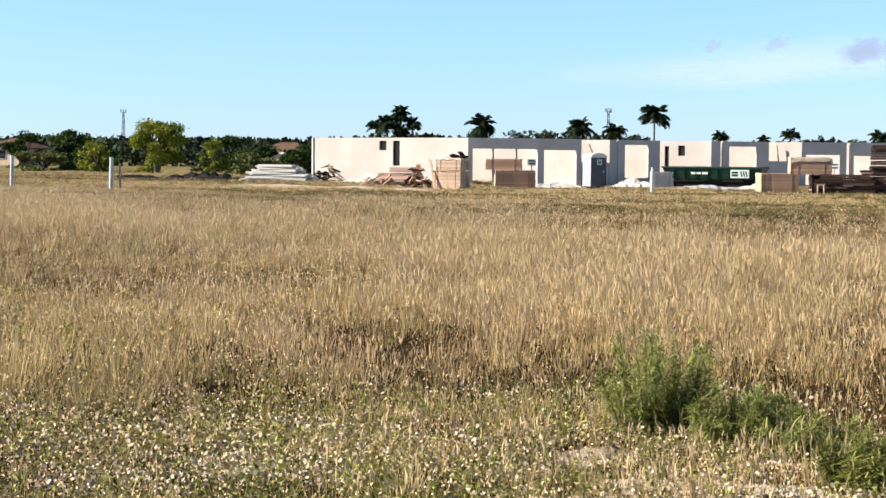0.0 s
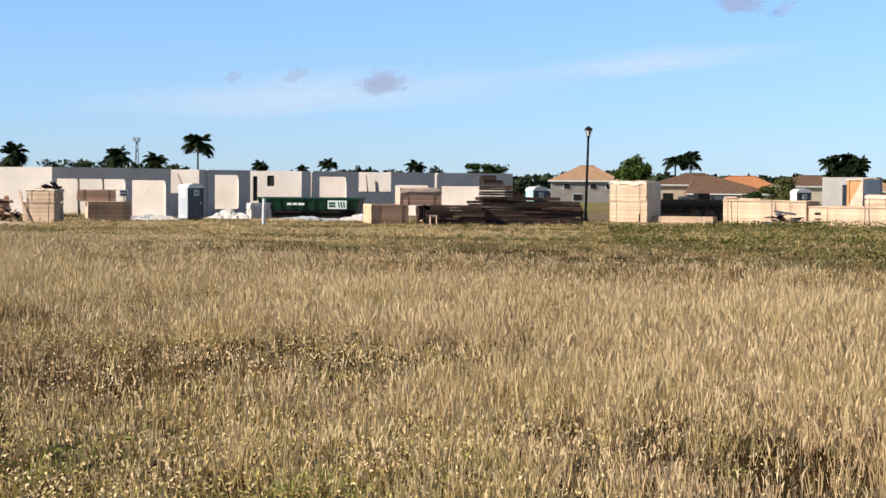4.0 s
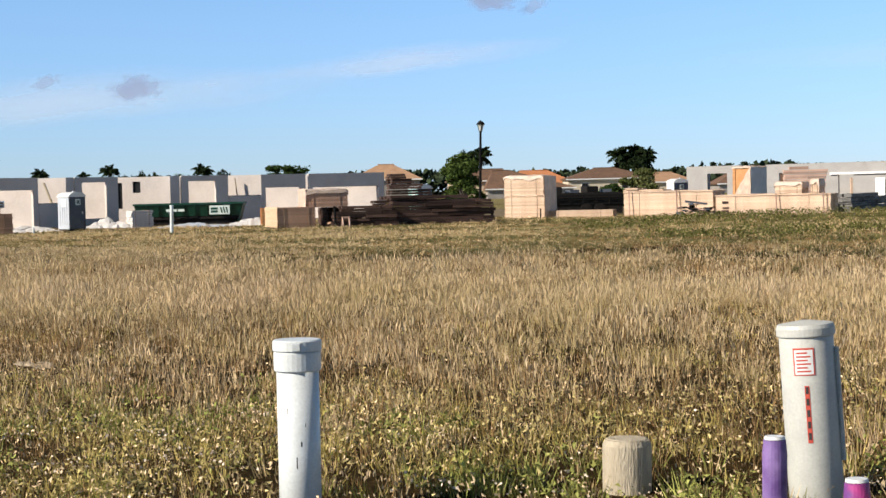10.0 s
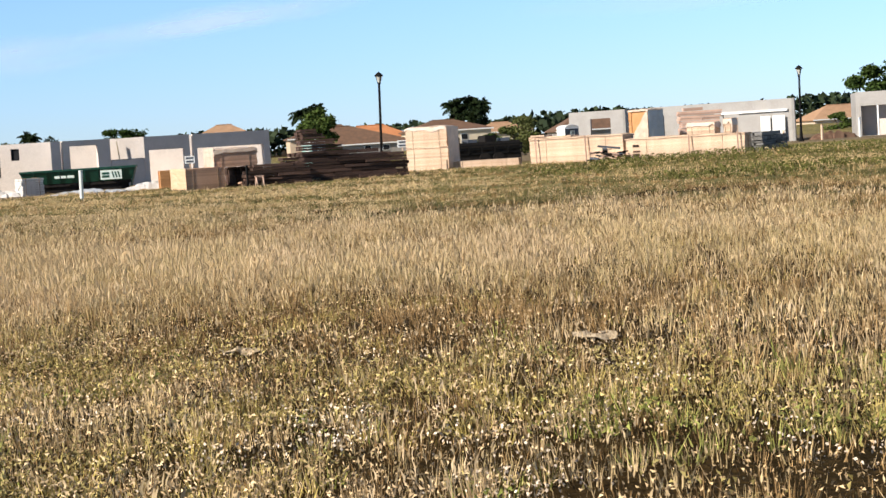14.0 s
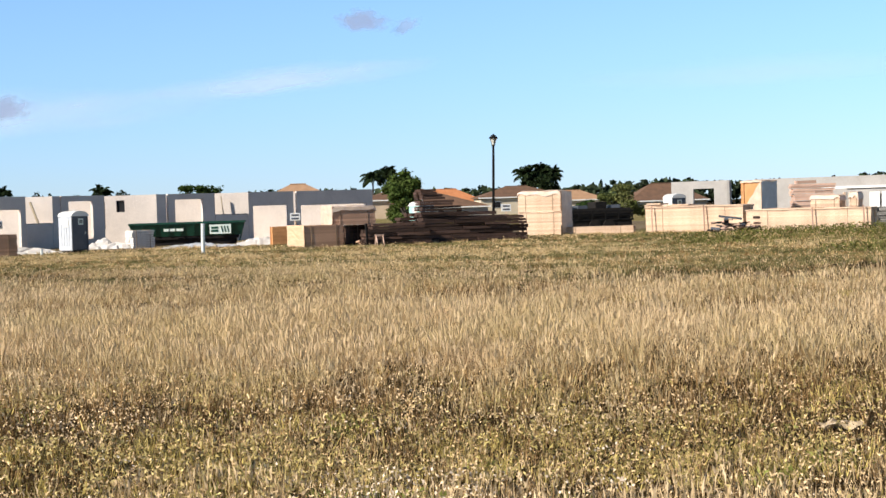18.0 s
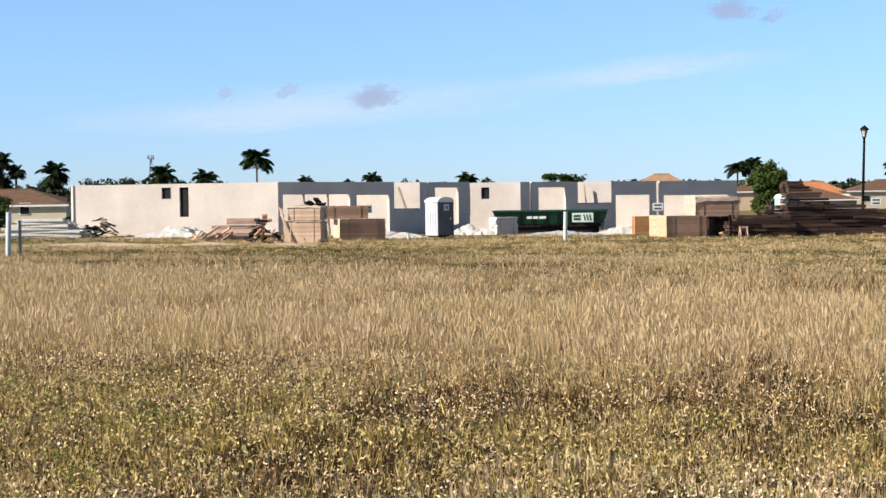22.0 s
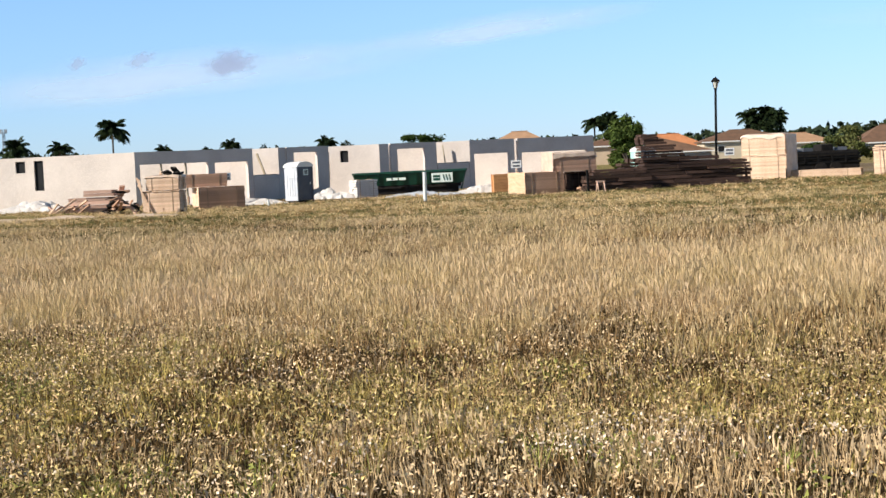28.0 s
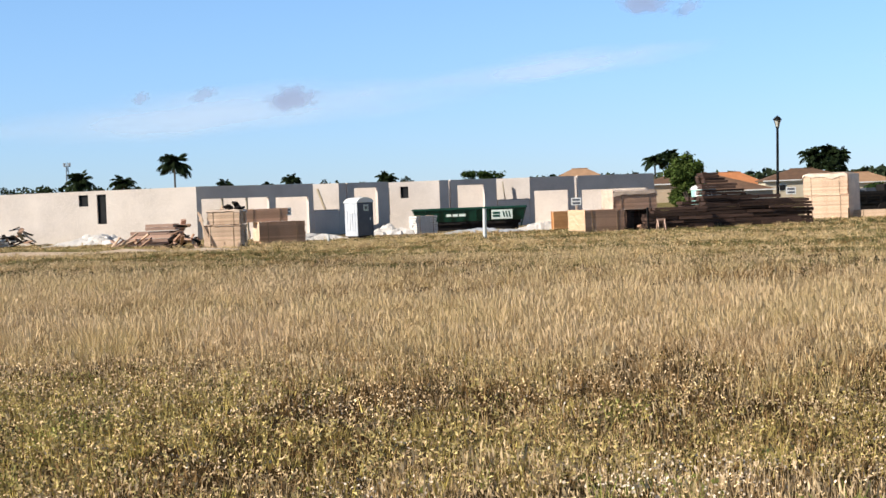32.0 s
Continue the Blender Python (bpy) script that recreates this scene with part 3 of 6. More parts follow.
def board_pile(m, width, layers, label, mat, group="lumber stacks"):
    """A pile of loose boards along x: layers are (low, high, from, to); boards differ in length and set-back."""
    t = thing("lumber_stack", m, label, "lumber", group)
    for z0, z1, x0, x1 in layers:
        nz = max(1, round((z1 - z0) / 0.15))
        for k in range(nz):
            z = z0 + (k + 0.5) * (z1 - z0) / nz
            for row in range(2):
                x = x0 + rnd.uniform(-0.07, 0.07)
                while x < x1 - 0.3:
                    e = min(x1 + rnd.uniform(-0.07, 0.07), x + rnd.uniform(1.2, 3.6))
                    if x1 - e < 0.5:
                        e = x1 + rnd.uniform(-0.08, 0.08)
                    thick = (z1 - z0) / nz - rnd.uniform(0.006, 0.03)
                    deep = width * rnd.uniform(0.4, 0.5)
                    y = (-1, 1)[row] * width * 0.26 + rnd.uniform(-0.07, 0.07)
                    part("board", boxed(((x + e) / 2, y, z), (e - x - 0.03, deep, thick), rnd.uniform(-0.6, 0.6), 0, 0, rnd.uniform(-0.35, 0.35)), mat, t)
                    x = e
    for x in (layers[0][2] + 0.4, (layers[0][2] + layers[0][3]) / 2, layers[0][3] - 0.4):
        part("bearer", boxed((x, 0, 0.02), (0.1, width * 0.9, 0.05)), mat, t)
    return t


def wrapped_bundle(m, size, label, mat, cover, skirt=0.35, seed=1):
    """A bundle with crumpled sheeting pulled over its top and one end."""
    r = random.Random(seed)
    L, W, h = size
    t = lumber_stack(m, size, label, (0.3, 0.1), mat)
    bm = bmesh.new()
    n, q = 15, 9
    g = {}
    for i in range(n):
        for j in range(q):
            u, v = i / (n - 1) * 2 - 1, j / (q - 1) * 2 - 1
            over_x, over_y = max(0, abs(u) - 0.8) / 0.2, max(0, abs(v) - 0.7) / 0.3
            z = h + 0.03 + 0.10 * abs(noise.noise(Vector((u * 3 + seed, v * 2.2, 0)))) - skirt * (over_x + over_y * (0.7 + 0.6 * noise.noise(Vector((u * 2, seed, 3)))))
            x = min(0.8, abs(u)) / 0.8 * (L / 2 + 0.02) * (1 if u > 0 else -1) + 0.03 * over_x * u
            y = min(0.7, abs(v)) / 0.7 * (W / 2 + 0.02) * (1 if v > 0 else -1) + 0.03 * over_y * v
            g[i, j] = bm.verts.new((x, y, max(0.02, z)))
    for i in range(n - 1):
        for j in range(q - 1):
            bm.faces.new((g[i, j], g[i + 1, j], g[i + 1, j + 1], g[i, j + 1]))
    part("cover", bm, cover, t, "crumpled pale sheeting")
    return t


def end_sheet(m, size, side, cover, label):
    """Sheeting that hangs over one end of a bundle; side is -1 or 1 along x."""
    L, W, h = size
    bm = bmesh.new()
    n = 8
    g = {}
    for i in range(n):
        for j in range(n):
            v, w = i / (n - 1) - 0.5, j / (n - 1)
            out = L / 2 + 0.03 + 0.06 * abs(noise.noise(Vector((v * 5, w * 4, L))))
            g[i, j] = bm.verts.new((side * out, v * W * 1.03, 0.03 + w * h))
    for i in range(n - 1):
        for j in range(n - 1):
            bm.faces.new((g[i, j], g[i + 1, j], g[i + 1, j + 1], g[i, j + 1]))
    t = thing("plastic_sheet", m, label, "sheet", "plastic sheets on the lumber")
    part("sheet", bm, cover, t)
    return t


# the pale pile by the first house
wrapped_bundle(pose(-15.85, 89.9, 0, 0, 0, -8), (1.85, 1.2, 1.05), "fresh pale plywood bundle on the sand", M_PINE, M_PINE, 0.05, 2)
wrapped_bundle(pose(-15.75, 89.95, 1.13, 0, 0, -10), (1.65, 1.1, 0.66), "fresh pale plywood bundle on another bundle", M_PINE, M_WRAP, 0.12, 3)
for x, z, L, rz in ((-16.5, 0.0, 1.9, -18), (-16.62, 0.0, 1.75, -12), (-15.1, 0.0, 1.85, 5)):
    t = thing("leaning_board", pose(x, 89.15, z, -10, rz, 0), "pale board leaning on the plywood bundle", "board", "leaning boards")
    part("plank", boxed((0, 0, L / 2), (0.09, 0.04, L)), M_PINE, t)
    part("cleat", boxed((0, 0.03, L * 0.8), (0.2, 0.03, 0.08)), M_PINE, t)
lumber_stack(pose(-14.0, 96.4, 0, 0, 0, 22), (2.45, 1.25, 1.12), "plywood stack on the sand, brown for its shaded sides", (0.4, 0.09), M_SHADED)
# added sheet whose paler colour stands in for sunlight on the end
end_sheet(pose(-14.0, 96.4, 0.1, 0, 0, 22), (2.45, 1.25, 1.0), -1, M_PINE, "pale sheet added over the stack's sunlit end")
lumber_stack(pose(-14.7, 96.3, 1.14, 0, 0, 14), (2.2, 1.15, 0.68), "brown plywood stack on another stack", (0.4, 0.09), M_SHADED)
board_pile(pose(-19.4, 90.6, 0.17, 0, 0, -4), 1.5, [(0.03, 0.38, -1.6, 1.4), (0.4, 0.75, -1.2, 1.25), (0.78, 1.1, -0.3, 1.1)], "pinkish offcut boards stacked loosely on the sand", M_PINK)
# plywood and the wrapped bundle
lumber_stack(pose(2.55, 94.59, 0, 0, 0, 18), (2.1, 2.4, 1.1), "plywood stack, reddish brown for its shaded sides", (0.36, 0.085), M_SHADED)
# another added sheet, pale for the sunlit end of the plywood
end_sheet(pose(2.55, 94.59, 0, 0, 0, 18), (2.1, 2.4, 1.1), -1, M_PLY, "pale sheet added over the plywood's sunlit end")
# added to carry the bundle and fill the dark gap under its overhang
lumber_stack(pose(5.0, 96.6, 0, 0, 0, 26), (1.6, 1.3, 1.03), "dark lumber stack added to fill the gap below the bundle", (0.3, 0.1), M_SHADED_DARK)
wrapped_bundle(pose(4.32, 95.24, 1.06, 0, 0, 14), (2.3, 1.9, 0.92), "brown lumber bundle half covered by white sheeting", M_SHADED, M_WRAP, 0.3, 5)
end_sheet(pose(4.32, 95.24, 1.06, 0, 0, 14), (2.3, 1.9, 1.0), -1, M_WRAP, "crumpled white sheeting over the bundle's end")
# the tall pale bundles and the low boards beside them
wrapped_bundle(pose(16.78, 106.85, 0, 0, 0, -33), (2.72, 1.5, 1.32), "fresh pale lumber bundle, tall, on the grass edge", M_PINE, M_PINE, 0.06, 7)
wrapped_bundle(pose(16.75, 106.85, 1.38, 0, 0, -33.5), (2.7, 1.48, 1.16), "fresh pale lumber bundle on a second one", M_PINE, M_WRAP, 0.3, 8)
end_sheet(pose(16.78, 106.85, 0.1, 0, 0, -33), (2.76, 1.54, 2.4), 1, M_WRAP, "grey-white plastic sheeting over the bundle's end")
lumber_stack(pose(19.75, 105.5, 0, 0, 0, -24), (4.2, 0.8, 0.42), "low stack of pale boards on the grass edge", (0.2, 0.09), M_PINE)
wrapped_bundle(pose(24.72, 101.73, 0, 0, 0, -45), (6.3, 1.2, 1.4), "long fresh lumber bundle with pale boards", M_PINE, M_PINE, 0.08, 9)
wrapped_bundle(pose(29.55, 96.63, 0, 0, 0, -45), (7.4, 0.8, 1.1), "long fresh lumber bundle with pale boards", M_PINE, M_PINE, 0.08, 10)
wrapped_bundle(pose(31.8, 113.15, 0, 0, 0, 24), (1.23, 1.97, 2.85), "tall orange-tan plywood bundle partly in pale plastic wrap", M_ORANGE, M_WRAP, 0.12, 11)


def torn_sheet(m, size, cover, label):
    """Sheeting that hangs askew over one end of a bundle: full at one edge, torn off towards the other."""
    L, W, h = size
    bm = bmesh.new()
    n = 12
    g = {}
    for i in range(n):
        for j in range(n):
            v, w = i / (n - 1), j / (n - 1)
            low = h * (0.05 + 0.0 * v)
            top = h * (0.25 + 0.78 * (1 - v)) + 0.12 * noise.noise(Vector((v * 6, 1, L)))
            out = L / 2 + 0.03 + 0.07 * abs(noise.noise(Vector((v * 5, w * 4, L))))
            g[i, j] = bm.verts.new((-out, (v - 0.5) * W * 1.02, low + (min(top, h) - low) * w))
    for i in range(n - 1):
        for j in range(n - 1):
            bm.faces.new((g[i, j], g[i + 1, j], g[i + 1, j + 1], g[i, j + 1]))
    t = thing("plastic_sheet", m, label, "sheet", "plastic sheets on the lumber")
    part("sheet", bm, cover, t)
    return t


torn_sheet(pose(31.8, 113.15, 0.0, 0, 0, 24), (1.23, 1.97, 2.85), M_WRAP, "torn white plastic sheeting slanting over the tall bundle's end")
# the side's shade is put into the sheeting as grey
end_sheet(pose(31.8, 113.15, 0.0, 0, 0, -66), (1.97, 1.23, 2.8), 1, M_TSIDE, "crumpled sheeting over the tall bundle's side, grey for shade")
wrapped_bundle(pose(30.3, 95.9, 1.16, 0, 0, -45), (1.7, 0.7, 0.62), "small pale bundle in cream wrap on the long bundle", M_PINE, M_WRAP, 0.3, 12)
wrapped_bundle(pose(31.45, 94.73, 1.16, 0, 0, -45), (0.5, 0.6, 0.75), "small upright pale bundle in cream wrap", M_PINE, M_WRAP, 0.4, 13)
board_pile(pose(24.0, 102.4, 1.47, 0, 0, -45), 0.9, [(0.0, 0.1, -2.3, 0.6), (0.1, 0.2, -2.2, -1.2)], "loose pale boards on the long bundle", M_PINE)
board_pile(pose(27.35, 98.75, 0, 0, 0, -45), 0.7, [(0.0, 0.3, -0.2, 0.3), (0.34, 0.6, -0.2, 0.25), (0.64, 0.95, -0.25, 0.2)], "dark boards between the long bundles", M_SHADED_DARK)
for x, y, L in ((22.3, 102.9, 1.5), (24.7, 100.5, 1.5), (29.4, 95.8, 1.2), (31.5, 93.7, 1.25)):
    t = thing("leaning_board", pose(x, y, 0, -4, 0, 0), "pale upright stake against the lumber bundle", "board", "leaning boards")
    part("plank", boxed((0, 0, L / 2), (0.07, 0.04, L)), M_PINK, t)
    part("cleat", boxed((0, 0.03, L * 0.8), (0.14, 0.03, 0.06)), M_PINK, t)
board_pile(pose(36.1, 102.1, 0, 0, 0, 64), 1.0, [(0, 0.32, -6.5, 6.3), (0.34, 0.6, -6.4, 6.4), (0.62, 0.84, -6.4, 6.0), (0.86, 1.06, -6.3, 2.5)], "dark grey boards in a long low stack", M_SLATE)
# the long dark stacks
board_pile(pose(6.5, 93.2, 0, 0, 0, 8), 1.3, [(0.04, 0.42, -1.65, 1.7), (0.46, 0.8, -1.6, 1.75), (0.8, 1.1, -1.3, 1.5)], "lumber stack with uneven boards, dark for its unlit sides", M_SHADED_DARK)
board_pile(pose(11.0, 95.1, 0, 0, 0, 10), 1.3, [(0.04, 0.4, -3.15, 2.65), (0.46, 0.82, -3.1, 2.6), (0.84, 1.14, -3.2, 2.6), (1.14, 1.3, -3.1, 2.5), (1.33, 1.6, -3.2, -0.6), (1.63, 1.9, -3.15, -1.0), (1.93, 2.2, -3.2, -1.45), (2.23, 2.5, -3.15, -1.9), (2.5, 2.77, -3.2, -2.35)],
           "tall dark lumber stack that steps up at one end", M_SHADED_DARK)
board_pile(pose(9.9, 97.1, 0, 0, 0, 10), 1.3, [(0.04, 0.5, -3.3, 3.3), (0.56, 0.96, -3.3, 3.2), (1.0, 1.34, -2.9, 3.1), (1.36, 1.56, -2.4, 2.4)], "lumber stack behind another, dark for its unlit sides", M_SHADED_DARK)


def street_lamp(x, y, h, lean, label):
    t = thing("street_lamp", pose(x, y, 0, 0, lean, 0), label, "street lamp", "street lamps")
    part("base", lathe(bmesh.new(), [(0.2, 0), (0.2, 0.1), (0.13, 0.25), (0.1, 0.7), (0.075, 0.8)], 16), M_STEEL, t)
    part("pole", lathe(bmesh.new(), [(0.085, 0.8), (0.068, h - 0.75), (0.1, h - 0.73), (0.1, h - 0.66)], 14), M_STEEL, t)
    head = part("lantern", lathe(bmesh.new(), [(0.1, h - 0.66), (0.2, h - 0.3), (0.21, h - 0.28)], 8), M_GLASSL, t, "pale glass lantern")
    for k in range(4):
        a = k * math.pi / 2 + 0.4
        part("rib", rod(bmesh.new(), (0.105 * math.cos(a), 0.105 * math.sin(a), h - 0.66), (0.215 * math.cos(a), 0.215 * math.sin(a), h - 0.28), 0.018, sides=6), M_STEEL, head)
    part("cap", lathe(bmesh.new(), [(0.27, h - 0.28), (0.25, h - 0.22), (0.12, h - 0.08), (0.04, h - 0.05), (0.03, h)], 12), M_STEEL, t)
    return t


street_lamp(13.7, 107.0, 6.06, 1.6, "black street lamp post with glass lantern")
street_lamp(44.6, 119.5, 5.36, 0.8, "black street lamp post with glass lantern")


# ---- markers at the near edge of the field ----
def cleanout_pipe(x, y, top, base, lean, label, scuffs=()):
    t = thing("vent_pipe", pose(x, y, base - 0.1, 0, lean, 0), label, "pipe", "white pipes in the field")
    h = top - base + 0.1
    part("tube", lathe(bmesh.new(), [(0.091, 0), (0.091, h - 0.1)], 32), M_PVC, t, smooth=True)
    part("collar", lathe(bmesh.new(), [(0.096, h - 0.135), (0.102, h - 0.13), (0.102, h - 0.055), (0.098, h - 0.05)], 32), M_PVC, t)
    cap = part("cap", lathe(bmesh.new(), [(0.103, h - 0.048), (0.106, h - 0.044), (0.106, h - 0.006), (0.099, h)], 32), M_PVC, t)
    part("side_lug", boxed((0.0, -0.104, h - 0.026), (0.035, 0.014, 0.036), 0, 0.003), M_PVC, cap)
    for a, z, w, tall in scuffs:
        a = radians(a)
        mark = boxed((0.0905 * math.sin(a), -0.0905 * math.cos(a), h - z), (w, 0.003, tall), math.degrees(a), 0.001)
        part("scuff", mark, M_DARK, t, "dark scuff mark")
    return t


cleanout_pipe(11.44, 2.76, 1.06, 0.42, -2.0, "white plastic pipe with screw cap standing in the grass")
cleanout_pipe(5.74, 5.84, 1.172, 0.3, 0.2, "scuffed white plastic pipe with screw cap standing in the grass", ((-28, 0.3, 0.004, 0.03), (8, 0.44, 0.005, 0.02), (-5, 0.52, 0.004, 0.05), (20, 0.36, 0.003, 0.016)))


def pedestal():
    t = thing("cable_pedestal", pose(8.005, 5.92, 0.456, 0, -3.0, 0), "beige plastic cable pedestal with red warning label", "pedestal")
    part("foot", lathe(bmesh.new(), [(0.1, -0.3), (0.1, -0.1)], 32), M_PED, t)
    part("tube", lathe(bmesh.new(), [(0.117, -0.12), (0.121, -0.11), (0.119, 0.66), (0.117, 0.665)], 40), M_PED, t, smooth=True)
    part("lid", lathe(bmesh.new(), [(0.126, 0.665), (0.128, 0.67), (0.128, 0.70), (0.121, 0.716), (0.03, 0.73)], 40), M_PED, t)
    part("hasp", boxed((0.114, -0.05, 0.36), (0.02, 0.03, 0.5), 25, 0.004), M_PED, t)

    def curved(name, a0, a1, z0, z1, r, mat, parent):
        bm = bmesh.new()
        n = 6
        rows = [[bm.verts.new((q * math.sin(a), -q * math.cos(a), z)) for q, z in ((r, z0), (r, z1), (r - 0.004, z1), (r - 0.004, z0))] for a in [radians(a0 + (a1 - a0) * k / n) for k in range(n + 1)]]
        for p, q in zip(rows, rows[1:]):
            for k in range(4):
                bm.faces.new((p[k], q[k], q[(k + 1) % 4], p[(k + 1) % 4]))
        bm.faces.new(rows[0])
        bm.faces.new(rows[-1])
        bmesh.ops.recalc_face_normals(bm, faces=bm.faces)
        return part(name, bm, mat, parent)

    label = curved("warning_label", -44, 0, 0.50, 0.62, 0.1214, M_RED, t)
    curved("label_field", -41, -3, 0.505, 0.612, 0.1221, M_WHITE, label)
    for k in range(6):
        curved("print_bar", -37, -8 - 6 * (k % 2), 0.515 + 0.016 * k, 0.522 + 0.016 * k, 0.1227, M_RED, label)
    strip = curved("number_strip", -24, -14, 0.205, 0.455, 0.1212, M_RED, t)
    for k in range(5):
        curved("print_bar", -22, -16, 0.22 + 0.05 * k, 0.25 + 0.05 * k, 0.122, M_BLACKP, strip)
    return t


pedestal()


# ---- trees ----
def palm(x, y, base, top, spread, seed, fronds=24):
    """A palm: ringed trunk, arching fronds with leaflets."""
    r = random.Random(seed)
    t = thing("palm_tree", pose(x, y, base), "dark green palm tree with arching fronds against the sky", "palm tree", "palms behind the houses")
    h = top - base - spread * 0.55
    part("trunk", lathe(bmesh.new(), [(0.3, 0), (0.21, h * 0.3), (0.17, h * 0.75), (0.2, h * 0.8), (0.17, h * 0.9), (0.1, h)], 10), M_BARK, t)
    for k in range(fronds):
        az = k * 2.399 + r.uniform(-0.3, 0.3)
        lift = r.uniform(-0.3, 1.35)
        bm = bmesh.new()
        length = spread * r.uniform(0.95, 1.15) * (1.0 if lift < 0.9 else 0.8)
        p = Vector((0, 0, h))
        way = Vector((math.cos(az) * math.cos(lift), math.sin(az) * math.cos(lift), math.sin(lift)))
        across = Vector((-math.sin(az), math.cos(az), 0))
        n = 10
        for j in range(n):
            q = p + way * length / n
            f = (j + 0.5) / n
            leaf = spread * 0.32 * math.sin(math.pi * min(1, f * 0.82 + 0.18)) + 0.04
            for s in (-1, 1):
                for g in (0.0, 0.5):
                    a0 = p.lerp(q, g)
                    a1 = p.lerp(q, g + 0.5)
                    tip = a0.lerp(a1, 0.5) + across * s * leaf * 0.8 + way * leaf * 0.6 - Vector((0, 0, leaf * r.uniform(0.35, 0.8)))
                    bm.faces.new([bm.verts.new(v) for v in (a0, a1, tip + way * leaf * 0.16, tip - way * leaf * 0.1)])
            p = q
            way = (way - Vector((0, 0, 0.075 + 0.03 * j))).normalized()
        part("frond", bm, M_FROND, t)
    return t


def leaf_crown(r, blobs, count, size):
    """Leaf quads thrown over lobes (centre, radii), with gaps between the lobes."""
    out = []
    for _ in range(count):
        c, rad = blobs[r.randrange(len(blobs))]
        v = Vector((r.gauss(0, 1), r.gauss(0, 1), r.gauss(0, 1))).normalized() * min(1.5, abs(r.gauss(0.85, 0.25)))
        p = Vector(c) + Vector((v.x * rad[0], v.y * rad[1], v.z * rad[2]))
        a = Vector((r.gauss(0, 1), r.gauss(0, 1), r.gauss(0, 0.7))).normalized() * size * r.uniform(0.6, 1.3)
        b = a.cross(Vector((r.gauss(0, 1), r.gauss(0, 1), r.gauss(0, 1)))).normalized() * size * 0.5
        out += [p - a, p + b, p + a, p - b]
    return [tuple(v) for v in out]


def tree(x, y, base, height, width, seed, mat, label, leaf=0.3, count=2600, name="tree", low=0.3):
    r = random.Random(seed)
    t = thing(name, pose(x, y, base), label, "tree" if name == "tree" else "bush")
    bm = bmesh.new()
    trunk_h = height * 0.3
    rod(bm, (0, 0, -0.1), (0, 0, trunk_h), 0.05 * width + 0.03, 0.035 * width)
    blobs = []
    for k in range(16):
        az = k * 2.4 + r.uniform(-0.6, 0.6)
        d = width * 0.42 * math.sqrt((k + 0.5) / 16) * r.uniform(0.75, 1.15)
        z = height * (r.uniform(low, 0.78) if k > 4 else r.uniform(0.62, 0.92))
        c = (d * math.cos(az), d * math.sin(az), z)
        rod(bm, (0, 0, trunk_h * r.uniform(0.6, 1)), c, 0.025 * width, 0.008 * width, 5)
        s = r.uniform(0.45, 1.1)
        blobs.append((c, (width * 0.16 * s, width * 0.16 * s, height * 0.13 * s)))
    part("trunk", bm, M_BARK, t)
    me = soup("crown", leaf_crown(r, blobs, count, leaf), 4, mat, "", "")
    me.parent = t
    return t


for x, y, top, half, sd in ((-95.6, 271, 8.5, 2.0, 19), (-93.4, 270, 9.1, 2.2, 1), (-91.8, 272, 10.7, 2.0, 2), (-89.6, 272, 8.8, 1.6, 3), (-127, 415, 13.0, 4.0, 4),
                            (-99.0, 407, 11.8, 3.7, 5), (-84.2, 384, 10.1, 2.8, 6), (-65.5, 345, 13.3, 3.5, 7), (-69.3, 430, 9.3, 2.2, 8),
                            (-60.3, 440, 8.4, 1.9, 9), (-56.1, 455, 10.3, 2.6, 10), (-29.5, 420, 9.2, 2.6, 11),
                            (31.7, 400, 10.9, 2.8, 14), (35.4, 405, 11.5, 3.0, 15), (67.0, 404, 10.6, 2.8, 16), (70.6, 405, 11.2, 3.0, 17), (73.6, 406, 10.4, 2.6, 18)):
    palm(x, y, 0, top, half * 1.18, sd)
tree(-64.5, 141, 0, 5.7, 6.4, 21, M_LIME, "yellow-green leafy tree beside the field", 0.13, 16000, low=0.02)
tree(-71, 141, 0, 3.2, 4.0, 22, M_LIME, "yellow-green bush beside the field", 0.14, 3600, low=0.0)
tree(-63.5, 151, 0, 3.5, 3.0, 23, M_LIME, "yellow-green bush beside the field", 0.14, 3600, low=0.0)
tree(29.7, 143, 0, 3.2, 4.0, 25, M_OLIVE, "dense green bushy tree behind the lumber", 0.14, 5000, low=0.05)
tree(82, 192, 0, 7.2, 9.0, 26, M_LEAF, "broad green tree behind the block walls", 0.3, 10000, low=0.2)
tree(-6.4, 315, 0, 7.0, 13.0, 27, M_LEAF, "broad dark tree behind the block houses", 0.3, 5200, low=0.3)
for x, y, h, w, sd, mat in ((-92.5, 274, 8.2, 5.0, 91, M_FROND), (-129, 418, 9.6, 9.0, 92, M_FROND), (-106.5, 402, 9.2, 6.5, 93, M_FROND), (-92, 400, 8.6, 7.0, 94, M_FROND), (-46.4, 440, 8.0, 4.5, 95, M_FROND),
                            (-42.1, 440, 8.2, 3.6, 96, M_FROND), (-34.6, 421, 8.1, 6.0, 97, M_OLIVE), (-24.5, 424, 8.6, 6.5, 98, M_FROND), (-119, 420, 9.0, 7.0, 99, M_FROND)):
    tree(x, y, 0, h, w, sd, mat, "dense dark green tree between the palms", 0.3, 1500)


